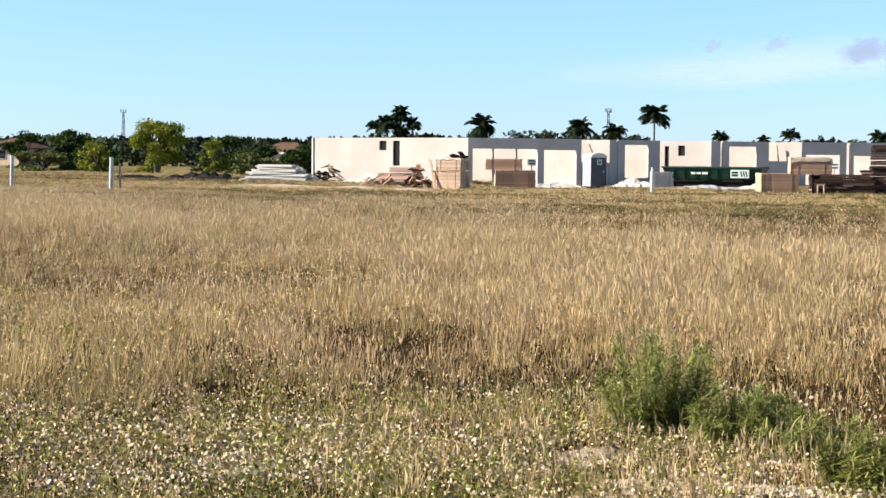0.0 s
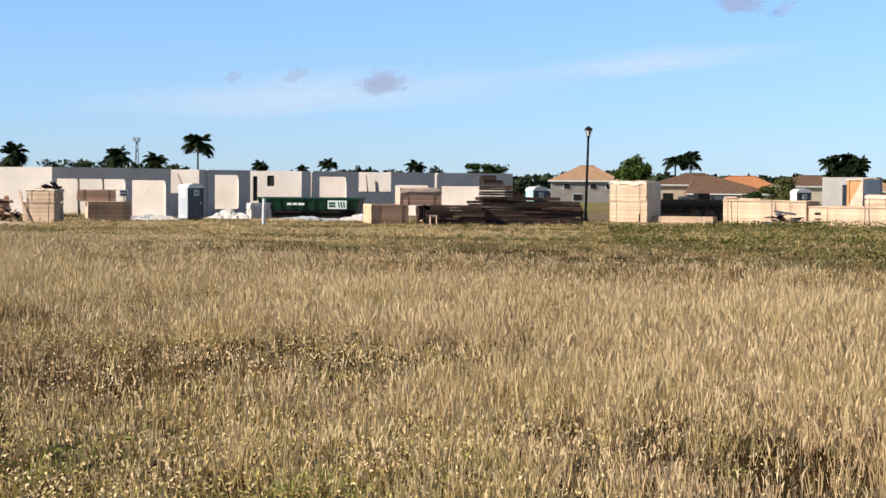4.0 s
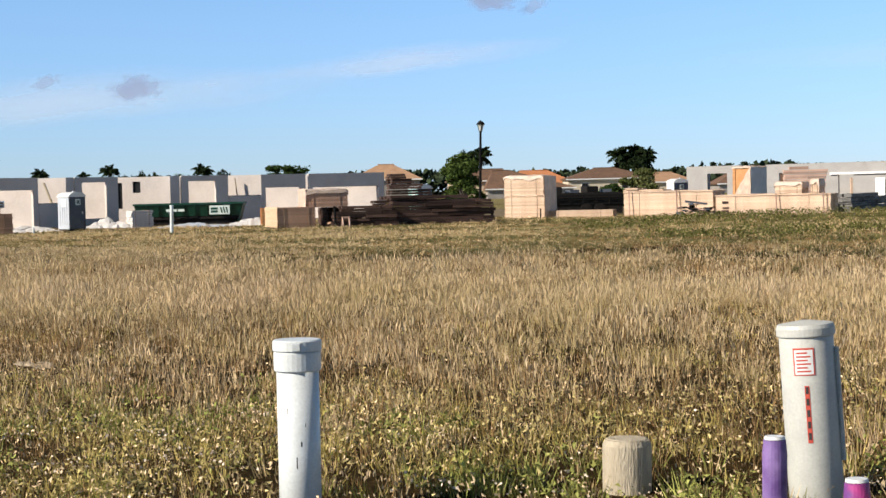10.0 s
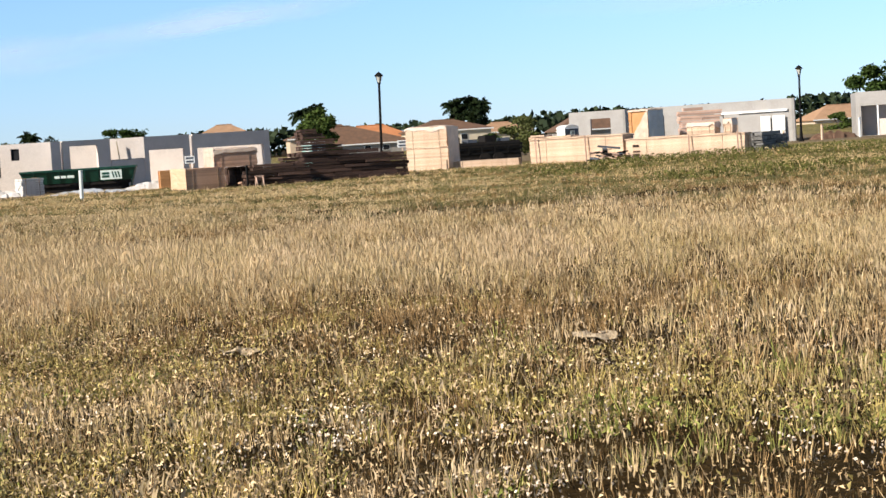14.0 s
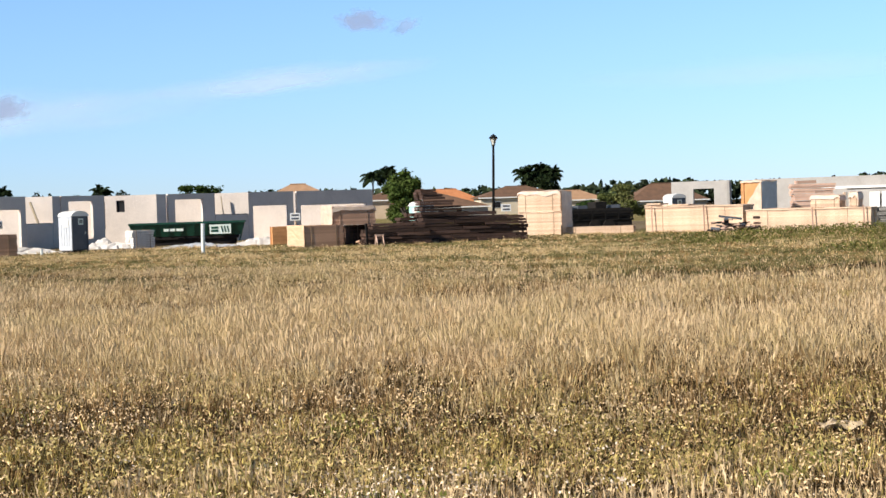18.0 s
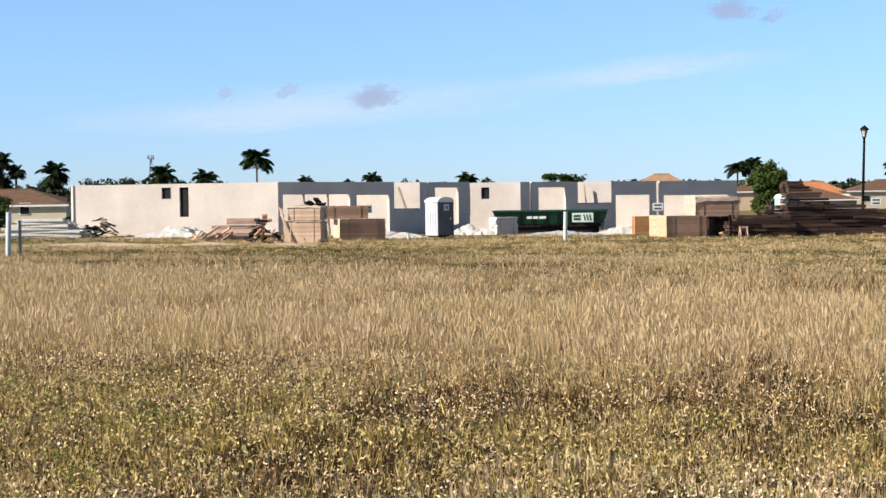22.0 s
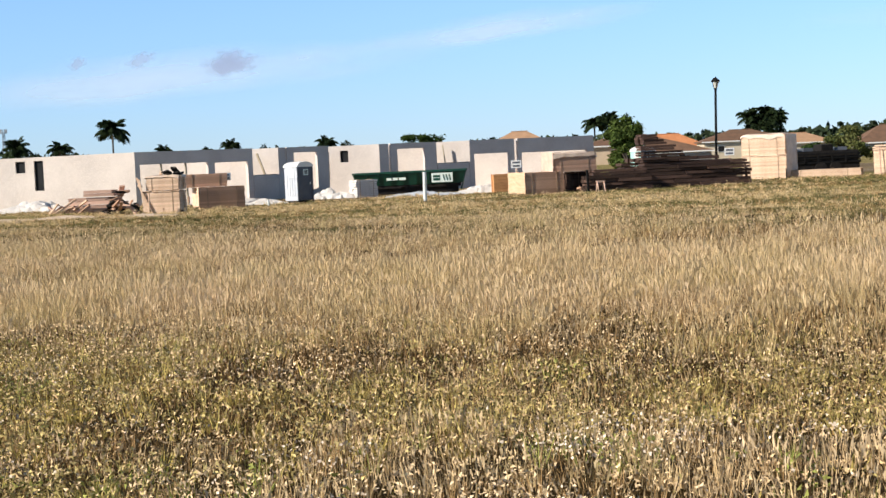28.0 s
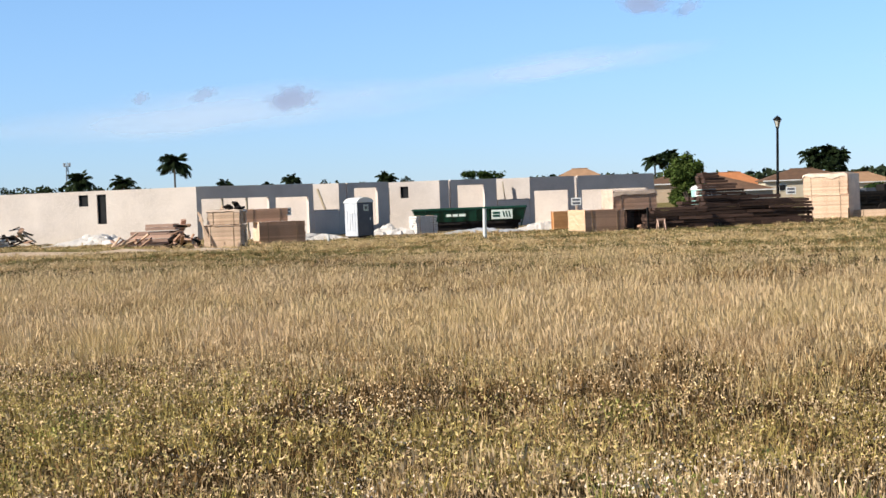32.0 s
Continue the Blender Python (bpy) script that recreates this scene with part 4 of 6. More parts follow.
def woods(name, x0, x1, y, top, seed, step=3.0, leaf=1.1, dense=26):
    """Far woods: many small clumps with an uneven top."""
    r = random.Random(seed)
    out = []
    x = x0
    while x < x1:
        h = top * (0.75 + 0.3 * noise.noise(Vector((x * 0.03, y, 0))) + 0.12 * noise.noise(Vector((x * 0.2, y, 5)))) * r.uniform(0.93, 1.07)
        for _ in range(dense):
            p = Vector((x + r.gauss(0, step), y + r.gauss(0, 6), h * r.uniform(0.0, 1.0) ** 0.6))
            s = leaf * r.uniform(0.5, 1.2)
            a = Vector((r.gauss(0, 1), r.gauss(0, 1), r.gauss(0, 1))).normalized() * s
            b = a.cross(Vector((r.gauss(0, 1), r.gauss(0, 1), r.gauss(0, 1)))).normalized() * s * 0.8
            out += [tuple(v) for v in (p - a, p + b, p + a, p - b)]
        x += step * 0.35
    soup(name, out, 4, M_WOODS, "dark green far woods along the horizon", "woods")


woods("far_woods", -420, -90, 420, 9.0, 31)
woods("far_woods", -260, -60, 252, 4.9, 33, 2.0, 0.5, 46)
woods("far_woods", -160, 330, 470, 8.4, 32)
woods("far_woods", -116, -86, 416, 10.4, 34, 2.0, 0.6, 40)


# ---- sheets of grass ----
def value_noise(x, y, scale, seed):
    g = np.random.default_rng(seed).random((256, 256))
    fx, fy = x / scale + 100, y / scale + 100
    ix, iy = np.floor(fx).astype(int), np.floor(fy).astype(int)
    u, v = fx - ix, fy - iy
    u, v = u * u * (3 - 2 * u), v * v * (3 - 2 * v)
    a, b = g[ix % 256, iy % 256], g[(ix + 1) % 256, iy % 256]
    c, d = g[ix % 256, (iy + 1) % 256], g[(ix + 1) % 256, (iy + 1) % 256]
    return (a * (1 - u) + b * u) * (1 - v) + (c * (1 - u) + d * u) * v


STANDING = ((11.44, 2.76, 0.15), (5.74, 5.84, 0.15), (8.0, 5.92, 0.17), (7.2, 6.2, 0.17), (1.32, 13.2, 0.17), (3.5, 12.05, 0.18))  # posts and low sheets; grass before them is cleared so the camera sees them


BARE = ((17.75, 0.55, 0.25, 0.38), (18.95, -0.1, 0.55, 0.17), (18.25, -0.2, 0.3, 0.18), (-25.0, 85.5, 4.5, 0.5), (-19.5, 84.2, 2.6, 0.4), (-15.6, 82.6, 2.2, 0.4), (-23.0, 81.5, 2.5, 0.3))  # middle and half sizes of worn spots


def scatter(rng, d0, d1, density, keep):
    """Points with d0 < off_path < d1 inside the camera's view, kept by a chance from 0 to 1."""
    x0, x1 = (-14, 26) if d1 <= 13 else (-28, 36) if d1 <= 25 else (-45, 55) if d1 <= 45 else (-75, 95)
    d = rng.uniform(d0, d1, int(density * (d1 - d0) * 1.146 * (x1 - x0)))
    x = rng.uniform(x0, x1, len(d))
    y = d * 1.146 + 3 - 0.56 * (x + 2.3)
    k = in_view(x, y, 2.5 * rng.random(len(x)) ** 2)
    for px, py, near in STANDING:
        k &= (np.hypot(x - px, y - py + near * 0.5) > near) | (rng.random(len(x)) < 0.12)
    for px, py, a, b in BARE:
        k &= (np.hypot((x - px) / a, (y - py + 0.1) / b) > 1.1) | (rng.random(len(x)) < 0.2)
    x, y, d = x[k], y[k], d[k]
    k = rng.random(len(x)) < keep(x, y, d)
    return x[k], y[k]


def blades(rng, x, y, height, width, lean):
    n = len(x)
    z = ground_z(x, y)
    az = rng.uniform(0, math.tau, n)
    face = rng.uniform(0, math.tau, n)
    h = height * rng.uniform(0.55, 1.2, n)
    w = width * rng.uniform(0.6, 1.3, n) / 2
    l = lean * h * rng.uniform(0, 1, n)
    v = np.empty((n, 3, 3), np.float32)
    v[:, 0] = np.stack([x - w * np.cos(face), y - w * np.sin(face), z - 0.02], -1)
    v[:, 1] = np.stack([x + w * np.cos(face), y + w * np.sin(face), z - 0.02], -1)
    v[:, 2] = np.stack([x + l * np.cos(az), y + l * np.sin(az), z + h], -1)
    return v


def gather(rng, x, y, per, radius):
    """Each place becomes a tuft: per roots about it, with the way that each one leans and its tuft's height."""
    n = len(x)
    k = rng.integers(max(2, per // 2), per + per // 2 + 1, n)
    cx, cy = np.repeat(x, k), np.repeat(y, k)
    az, d = rng.uniform(0, math.tau, len(cx)), radius * np.sqrt(rng.random(len(cx))) * np.repeat(rng.uniform(0.6, 1.4, n), k)
    return cx + d * np.cos(az), cy + d * np.sin(az), az, d / radius, np.repeat(rng.uniform(0.65, 1.4, n), k)


def tuft_blades(rng, x, y, height, width, per, radius, droop=0.55):
    """Blades that fan out from the middle of each tuft."""
    px, py, az, out, tall = gather(rng, x, y, per, radius)
    z = ground_z(px, py)
    n = len(px)
    h = height(px, py) * tall * rng.uniform(0.6, 1.15, n) * (1.05 - 0.3 * out)
    face = rng.uniform(0, math.tau, n)
    w = width * rng.uniform(0.6, 1.4, n) / 2
    l = droop * h * (0.15 + out) * rng.uniform(0.4, 1.1, n)
    v = np.empty((n, 3, 3), np.float32)
    v[:, 0] = np.stack([px - w * np.cos(face), py - w * np.sin(face), z - 0.02], -1)
    v[:, 1] = np.stack([px + w * np.cos(face), py + w * np.sin(face), z - 0.02], -1)
    v[:, 2] = np.stack([px + l * np.cos(az), py + l * np.sin(az), z + h], -1)
    return v


def tuft_heads(rng, x, y, height, width, per, radius, droop=0.5):
    """Seed heads over a tuft: slim diamonds that nod outward."""
    px, py, az, out, tall = gather(rng, x, y, per, radius)
    n = len(px)
    z = ground_z(px, py)
    h = height(px, py) * tall * rng.uniform(0.75, 1.2, n)
    l = droop * h * (0.15 + out) * rng.uniform(0.4, 1.1, n)
    face, w = rng.uniform(0, math.tau, n), width * rng.uniform(0.6, 1.3, n) / 2
    cx, cy, head = px + l * np.cos(az), py + l * np.sin(az), 0.34 * h
    v = np.empty((n, 4, 3), np.float32)
    v[:, 0] = np.stack([cx, cy, z + h - head], -1)
    v[:, 1] = np.stack([cx + w * np.cos(face), cy + w * np.sin(face), z + h - head * 0.5], -1)
    v[:, 2] = np.stack([cx + 0.25 * head * np.cos(az), cy + 0.25 * head * np.sin(az), z + h], -1)
    v[:, 3] = np.stack([cx - w * np.cos(face), cy - w * np.sin(face), z + h - head * 0.5], -1)
    return v


def rosettes(rng, x, y, per, radius, low, high, size):
    """Low leafy plants: small leaves round each place."""
    px, py, *_ = gather(rng, x, y, per, radius)
    return flakes(rng, px, py, low, high, size)


def clump(x, y, size):
    """Chance that follows small tufts."""
    return np.clip(3.6 * (value_noise(x, y, size, 12) * 0.6 + value_noise(x, y, size * 2.7, 13) * 0.4 - 0.36), 0.02, 1)


def seed_heads(rng, x, y, height, width, lean):
    """Stalks that carry a slim drooping head: a diamond on top."""
    n = len(x)
    z = ground_z(x, y)
    az, face = rng.uniform(0, math.tau, n), rng.uniform(0, math.tau, n)
    h = height * rng.uniform(0.7, 1.2, n)
    l = lean * h * rng.uniform(0, 1, n)
    w = width * rng.uniform(0.6, 1.3, n) / 2
    cx, cy = x + l * np.cos(az), y + l * np.sin(az)
    head = 0.3 * h
    v = np.empty((n, 4, 3), np.float32)
    v[:, 0] = np.stack([cx, cy, z + h - head], -1)
    v[:, 1] = np.stack([cx + w * np.cos(face), cy + w * np.sin(face), z + h - head * 0.5], -1)
    v[:, 2] = np.stack([cx + 0.2 * head * np.cos(az), cy + 0.2 * head * np.sin(az), z + h], -1)
    v[:, 3] = np.stack([cx - w * np.cos(face), cy - w * np.sin(face), z + h - head * 0.5], -1)
    return v


def specks(rng, x, y, low, high, size, broad=0.55):
    """Small leaves and seed bits, turned every way, between two heights."""
    n = len(x)
    p = np.stack([x, y, ground_z(x, y) + rng.uniform(0, 1, n) ** 0.7 * (high - low) + low], -1)
    a = rng.normal(size=(n, 3))
    a /= np.linalg.norm(a, axis=1)[:, None]
    b = np.cross(a, rng.normal(size=(n, 3)))
    b /= np.linalg.norm(b, axis=1)[:, None] + 1e-6
    s = (size * rng.uniform(0.5, 1.3, n))[:, None]
    return np.stack([p - a * s, p + b * s * broad, p + a * s, p - b * s * broad], 1).astype(np.float32)


def near_edge(d, x=0.0):
    """1 in the low mixed weeds beside the walk; the strip is narrower where the walk begins."""
    return np.clip((12.5 - 0.22 * np.clip(x - 2, 0, 15) - d) / 4.5, 0, 1)


def far_band(d):
    """1 in the green belt before the building site."""
    return np.clip((d - 28) / 5, 0, 1)


def clover(x, y, d):
    """1 in the clover and gravel where the walk begins."""
    return np.clip((x - 9) / 4, 0, 1) * np.clip((np.minimum(START_EDGE, 8.6 + 1.0 * (x - 16.4)) - d + 1.6 * (value_noise(x, y, 1.3, 17) - 0.5)) / 1.0, 0, 1)


def worn(x, d):
    """1 in the browner grass round the pipes."""
    return np.clip(1.3 * (1 - ((x - 6.0) / 5.2) ** 2), 0, 1) * np.clip((25 - d) / 8, 0, 1)


def low_weeds(x, d):
    """1 in the short dark weeds about the markers."""
    return np.clip(1.6 * (1 - ((x - 6.9) / 3.2) ** 2), 0, 1) * np.clip((8.8 - d) / 1.8, 0, 1)


def gold(d, x):
    """1 where the dry grass stands densest; it comes nearer where the walk begins."""
    return np.clip((d - 12 + 6 * np.clip((x - 9) / 4, 0, 1)) / 3.5, 0, 1) * (1 - np.clip((d - 22) / 6, 0, 1))


def green_strip(x, y):
    """1 in a low weedy strip across the dry grass."""
    return np.exp(-((y - 26.6 + 0.22 * (x - 10) - 0.5 * np.sin(x * 1.7)) / 0.7) ** 2) * np.clip(1.6 * np.exp(-((x - 10) / 5.0) ** 2), 0, 1)


def streak(x, y):
    even = 0.26 * np.clip((x - 12) / 3, 0, 1) * np.clip((15 - off_path(x, y)) / 3, 0, 1)
    return value_noise(x, y * 2.2, 9.0, 1) * 0.5 + value_noise(x, y * 1.5, 1.9, 2) * 0.5 + even


def weedy(x, y):
    return value_noise(x, y, 2.6, 3) * 0.5 + value_noise(x, y, 0.7, 4) * 0.5


def belt(x, y, d):
    """Pale streaks across the green belt."""
    return value_noise(x * 0.35, y, 4.5, 8) * 0.75 + value_noise(x * 0.5, y, 1.4, 15) * 0.25 + 0.14 * np.clip((d - 43) / 8, 0, 1) - 0.2 * np.clip((x - 12) / 12, 0, 1) * (d < 60)


START_EDGE = 9.5
# from, to, blade width, then how many a square metre: tan, heads, brown, green, dry bits, leaves
ZONES = ((2.0, 6.5, 0.0068, 1500, 300, 1050, 900, 3700, 2900), (6.5, 13.0, 0.0068, 1750, 440, 1150, 750, 2200, 1700), (13.0, 25.0, 0.0066, 2100, 850, 1500, 450, 500, 320),
         (25.0, 45.0, 0.0105, 800, 240, 650, 420, 110, 260), (45.0, 72.0, 0.020, 230, 30, 130, 75, 24, 46), (72.0, 100.0, 0.030, 140, 12, 60, 28, 14, 18))


def grow():
    rng = np.random.default_rng(11)
    tan, brown, green, heads, bits, leaves, lush, flower, grassy, belt_green = [], [], [], [], [], [], [], [], [], []
    for d0, d1, w, n_tan, n_head, n_brown, n_green, n_bit, n_leaf in ZONES:
        tuft = 0.06 + w * 10
        near = d0 < 10
        lean, per, wide = 0.75 if d0 < 12 else 1.05, 14 if d0 < 20 else 20, 0.04 + 5.0 * w
        tall = lambda x, y: (0.175 - 0.07 * near_edge(off_path(x, y), x) - 0.05 * far_band(off_path(x, y)) + 0.1 * (streak(x, y) - 0.5)) * (0.34 + 1.28 * value_noise(x, y, tuft * 1.5, 14)) * (1 - 0.4 * low_weeds(x, off_path(x, y)))
        pale = lambda x, y, d: np.clip((belt(x, y, d) - 0.52) * 9, 0, 1)
        dry = lambda x, y, d: (1 - 0.52 * worn(x, d)) * (1 - 0.08 * low_weeds(x, d)) * (1 - 0.2 * np.clip((x - 3) / 6, 0, 1) + 0.2 * np.clip((x - 13) / 3, 0, 1) * np.clip((16 - d) / 3, 0, 1)) * (0.72 + 0.28 * gold(d, x)) * (1 - far_band(d) * (0.86 - 0.8 * pale(x, y, d)))
        patchy = (lambda x, y: np.clip(0.08 + 1.75 * value_noise(x, y * 0.6, 0.42, 61), 0.12, 1.0)) if d0 > 12 else (lambda x, y: 1.0)
        stand = lambda x, y, d: patchy(x, y) * np.clip(0.12 + 2.6 * (streak(x, y) - 0.34), 0.1, 1) * dry(x, y, d) * (1 - 0.6 * clover(x, y, d)) * (1 - 0.75 * green_strip(x, y))
        x, y = scatter(rng, d0, d1, n_tan * (0.35 if d0 < 20 else 0.16), lambda x, y, d: clump(x, y, tuft) * stand(x, y, d))
        tan.append(blades(rng, x, y, tall(x, y) * 0.9, w, lean))
        x, y = scatter(rng, d0, d1, n_tan * (0.38 if d0 < 20 else 0.6) / per, stand)
        tan.append(tuft_blades(rng, x, y, tall, w * 1.15, per, wide, 0.55 if d0 < 12 else 0.9))
        x, y = scatter(rng, d0, d1, n_head * 0.3, lambda x, y, d: clump(x, y, tuft) * stand(x, y, d))
        heads.append(seed_heads(rng, x, y, tall(x, y), w * 1.5, lean * 0.7))
        x, y = scatter(rng, d0, d1, n_head * 0.55 / 7, stand)
        heads.append(tuft_heads(rng, x, y, tall, w * 1.5, 7, wide, 0.5 if d0 < 12 else 0.85))
        x, y = scatter(rng, d0, d1, n_brown * 0.3, lambda x, y, d: clump(x + 50, y, tuft) * np.clip(1.3 - 1.5 * streak(x, y), 0.2, 1) * (1 - 0.45 * gold(d, x)) * (1 - 0.4 * far_band(d)) * (1 - 0.6 * clover(x, y, d)))
        brown.append(blades(rng, x, y, tall(x, y) * 0.92, w, lean))
        x, y = scatter(rng, d0, d1, n_brown * 0.36 / per, lambda x, y, d: np.clip(1.3 - 1.5 * streak(x, y), 0.2, 1) * (1 - 0.45 * gold(d, x)) * (1 - 0.4 * far_band(d)) * (1 - 0.6 * clover(x, y, d)))
        brown.append(tuft_blades(rng, x, y, lambda x, y: tall(x, y) * 0.85, w * 1.1, per, wide))
        weeds = lambda x, y, d: np.clip(green_strip(x, y) * (0.35 + value_noise(x, y, 0.8, 19)), 0, 1) + np.clip(0.04 + 3.4 * (weedy(x, y) - 0.42), 0.04, 1) * np.clip(0.3 + 0.7 * near_edge(d, x) + 0.7 * far_band(d), 0, 1) * (1 - 0.6 * far_band(d) * pale(x, y, d))
        x, y = scatter(rng, d0, d1, n_green * 0.75 / per, weeds)
        (green if d0 < 20 else belt_green).append(tuft_blades(rng, x, y, lambda x, y: 0.1 + 0 * x, w * 1.4, per, wide, 0.9))
        x, y = scatter(rng, d0, d1, n_bit * (0.45 if near else 1), lambda x, y, d: (1 - 0.6 * worn(x, d)) * (0.75 - 0.6 * far_band(d) + 0.2 * near_edge(d, x)) * np.clip(clump(x + 20, y, tuft) * 1.3, 0.2, 1))
        bits.append(flakes(rng, x, y, 0.01, 0.12, w * (1.7 if near else 1.6)))
        x, y = scatter(rng, d0, d1, n_leaf * (0.5 if near else 0.9) / 9, weeds)
        (leaves if d0 < 20 else belt_green).append(rosettes(rng, x, y, 9, wide * 1.3, 0.01, 0.11, w * (2.2 if near else 1.7)))
        if near:
            patch = lambda x, y: np.clip(5 * (value_noise(x, y, 0.7, 6) * 0.6 + value_noise(x, y, 0.25, 7) * 0.4 - 0.6), 0, 1)
            x, y = scatter(rng, d0, d1, 480, lambda x, y, d: 1.0 * clover(x, y, d) * np.clip(4 * (value_noise(x, y, 0.5, 5) * 0.6 + value_noise(x, y, 0.16, 16) * 0.4 - 0.44), 0.08, 1) + np.clip((10.5 - 0.2 * np.clip(x - 2, 0, 15) - d) / 3, 0, 1) * np.clip(4.5 * (value_noise(x, y, 0.55, 5) * 0.6 + value_noise(x, y, 0.16, 16) * 0.4 - 0.62 + 0.07 * np.clip((7 - x) / 4, 0, 1)), 0.004, 1))
            flower.append(specks(rng, x, y, 0.05, 0.12, w * 1.2, 0.8))
            low_green = lambda x, y, d: np.maximum(near_edge(d, x), clover(x, y, d)) * np.clip(patch(x, y) * np.clip((x - 1) / 6, 0.3, 1) + 0.55 * clover(x, y, d) + 0.07 * low_weeds(x, d), 0, 1)
            x, y = scatter(rng, d0, d1, 75, low_green)
            lush.append(rosettes(rng, x, y, 10, 0.07, 0.01, 0.12, w * 2.5))
            x, y = scatter(rng, d0, d1, 70, low_green)
            grassy.append(tuft_blades(rng, x, y, lambda x, y: 0.12 + 0 * x, w * 1.5, 12, 0.05, 0.9))
    x, y = rng.normal(14.45, 0.42, 60), rng.normal(0.45, 0.5, 60)
    tan.append(tuft_blades(rng, x, y, lambda x, y: 0.3 + 0 * x, 0.0075, 26, 0.09, 0.7))
    soup("dry_grass", np.concatenate(tan), 3, M_TAN, "tall dry tan grass over the field in view", "grass")
    soup("grass_heads", np.concatenate(heads), 4, M_HEAD, "pale golden seed heads on the dry grass", "grass")
    soup("brown_grass", np.concatenate(brown), 3, M_BROWN, "brown dead grass between the tan grass", "grass")
    soup("green_weeds", np.concatenate(green), 3, M_GREEN, "olive green grass between the dry grass", "weeds")
    soup("belt_weeds", np.concatenate(belt_green), 3, M_BELT, "dark olive weeds in a belt before the building site", "weeds")
    soup("dry_leaves", np.concatenate(bits), 3, M_BITS, "dry seed bits and leaves low in the grass", "grass")
    soup("weed_leaves", np.concatenate(leaves), 3, M_LEAFLET, "small olive weed leaves low in the grass", "weeds")
    soup("low_clover", np.concatenate(lush + grassy), 3, M_LUSH, "low bright green weeds at the field's near edge", "weeds")
    soup("clover_flowers", np.concatenate(flower), 4, M_FLOWER, "small cream clover flowers in the low weeds", "flowers")


def flakes(rng, x, y, low, high, size):
    """Like specks, one corner less each."""
    return specks(rng, x, y, low, high, size, 0.8)[:, :3] if len(x) else np.zeros((0, 3, 3), np.float32)


def around():
    """Thinner grass along the walk and outside the camera's view."""
    rng = np.random.default_rng(12)
    x, y = rng.uniform(-70, 70, 190000), rng.uniform(-45, 95, 190000)
    x = np.concatenate([x, rng.uniform(-16, 30, 120000)])
    y = np.concatenate([y, rng.uniform(-6, 3, 120000) * 1.146 + 3 - 0.56 * (x[190000:] + 2.3)])
    turn = rng.permutation(len(x))
    x, y = x[turn], y[turn]
    d = off_path(x, y)
    k = ((d < 2.3) | ~in_view(x, y)) & (np.abs(d) > 0.5) & (d < 70) & (d > -35) & (rng.random(len(x)) < np.clip(0.3 + streak(x, y), 0, 1))
    x, y = x[k], y[k]
    third = len(x) // 3
    soup("outer_grass", blades(rng, x[third:], y[third:], 0.13, 0.03, 1.2), 3, M_TAN, "dry tan grass along the walk and outside the camera's view", "grass")
    soup("outer_weeds", blades(rng, x[:third], y[:third], 0.1, 0.035, 1.2), 3, M_GREEN, "olive weeds along the walk and outside the camera's view", "weeds")


grow()
around()


# ---- more of the building site ----
portable_toilet(pose(28.88, 123.1, 0, 0, 0, 18), "portable toilet with white domed roof behind the lumber", M_WHITE, M_GREY)
portable_toilet(pose(10.35, 114.9, 0, 0, 0, 30), "pale teal portable toilet behind the dark lumber", M_TEAL, M_GREY)


def permit_board(x, y, z, w, rz, label):
    t = thing("permit_board", pose(x, y, 0, 0, 0, rz), label, "sign", "permit boards")
    part("post", boxed((0, 0.05, z / 2), (0.09, 0.09, z)), M_PINE, t)
    board = part("panel", boxed((0, 0, z), (w, 0.04, w * 0.75), 0, 0.008), M_WHITE, t)
    for k in range(2):
        part("print_bar", boxed((0, -0.024, z + (0.1 - 0.2 * k) * w / 0.6), (w * 0.72, 0.012, w * 0.17)), M_GREY, board)
    return t


permit_board(2.5, 118.0, 1.5, 0.66, 0, "white permit board with dark bars on a post")
permit_board(-14.04, 99.9, 1.62, 0.55, 20, "white permit board with dark bars on a post")
permit_board(17.4, 125.0, 1.65, 0.68, 0, "white permit board with dark bars on a post")


def brace(a, b, label="leaning wooden wall brace against the block wall"):
    """A long board leaning from b on the ground to a."""
    a, b = Vector(a), Vector(b)
    t = thing("wall_brace", Matrix.Translation(b) @ (a - b).to_track_quat("Z", "Y").to_matrix().to_4x4(), label, "board", "wall braces")
    part("board", boxed((0, 0, (a - b).length / 2), (0.16, 0.06, (a - b).length)), M_POST, t)
    part("cleat", boxed((0, 0.06, 0.3), (0.14, 0.05, 0.4)), M_SHADED, t)
    return t


brace((-13.5, 111.4, 2.9), (-12.6, 112.35, 0.0))
brace((-2.2, 121.85, 3.0), (-1.85, 121.8, 0.0))
for s in (1.93, 3.76):
    p = Vector((-19.5, 103.1)).lerp(Vector((-13.6, 109.9)), s / 9.0)
    brace((p.x - 0.05, p.y + 0.12, 2.5), (p.x, p.y + 0.1, 0.07), "wooden shore post under the garage lintel")

# the two houses at the other end of the row
FAR_BACK = Vector((0.34, 0.94))
far_a = thing("block_house", Matrix.Identity(4), "long grey concrete block house with open bays and no roof", "house", "unfinished houses in a row")
P, Q = Vector((31.95, 135.8)), Vector((46.0, 124.4))
u = (Q - P).normalized()
wall_piece("front_wall", P, P + u * 4.75, 0, 3.18, T, M_GBLOCK, far_a, [(1.8, 3.5, 0.9, 2.6)])
wall_piece("return_wall", P + u * 4.75, P + u * 4.75 + FAR_BACK * 2.4, 0, 3.18, T, M_GBLOCK, far_a)
wall_piece("front_wall", P + u * 6.75, Q, 0, 3.16, T, M_GBLOCK, far_a, [(1.1, 1.9, 0.7, 2.5), (5.85, 7.1, 0.07, 2.3)])
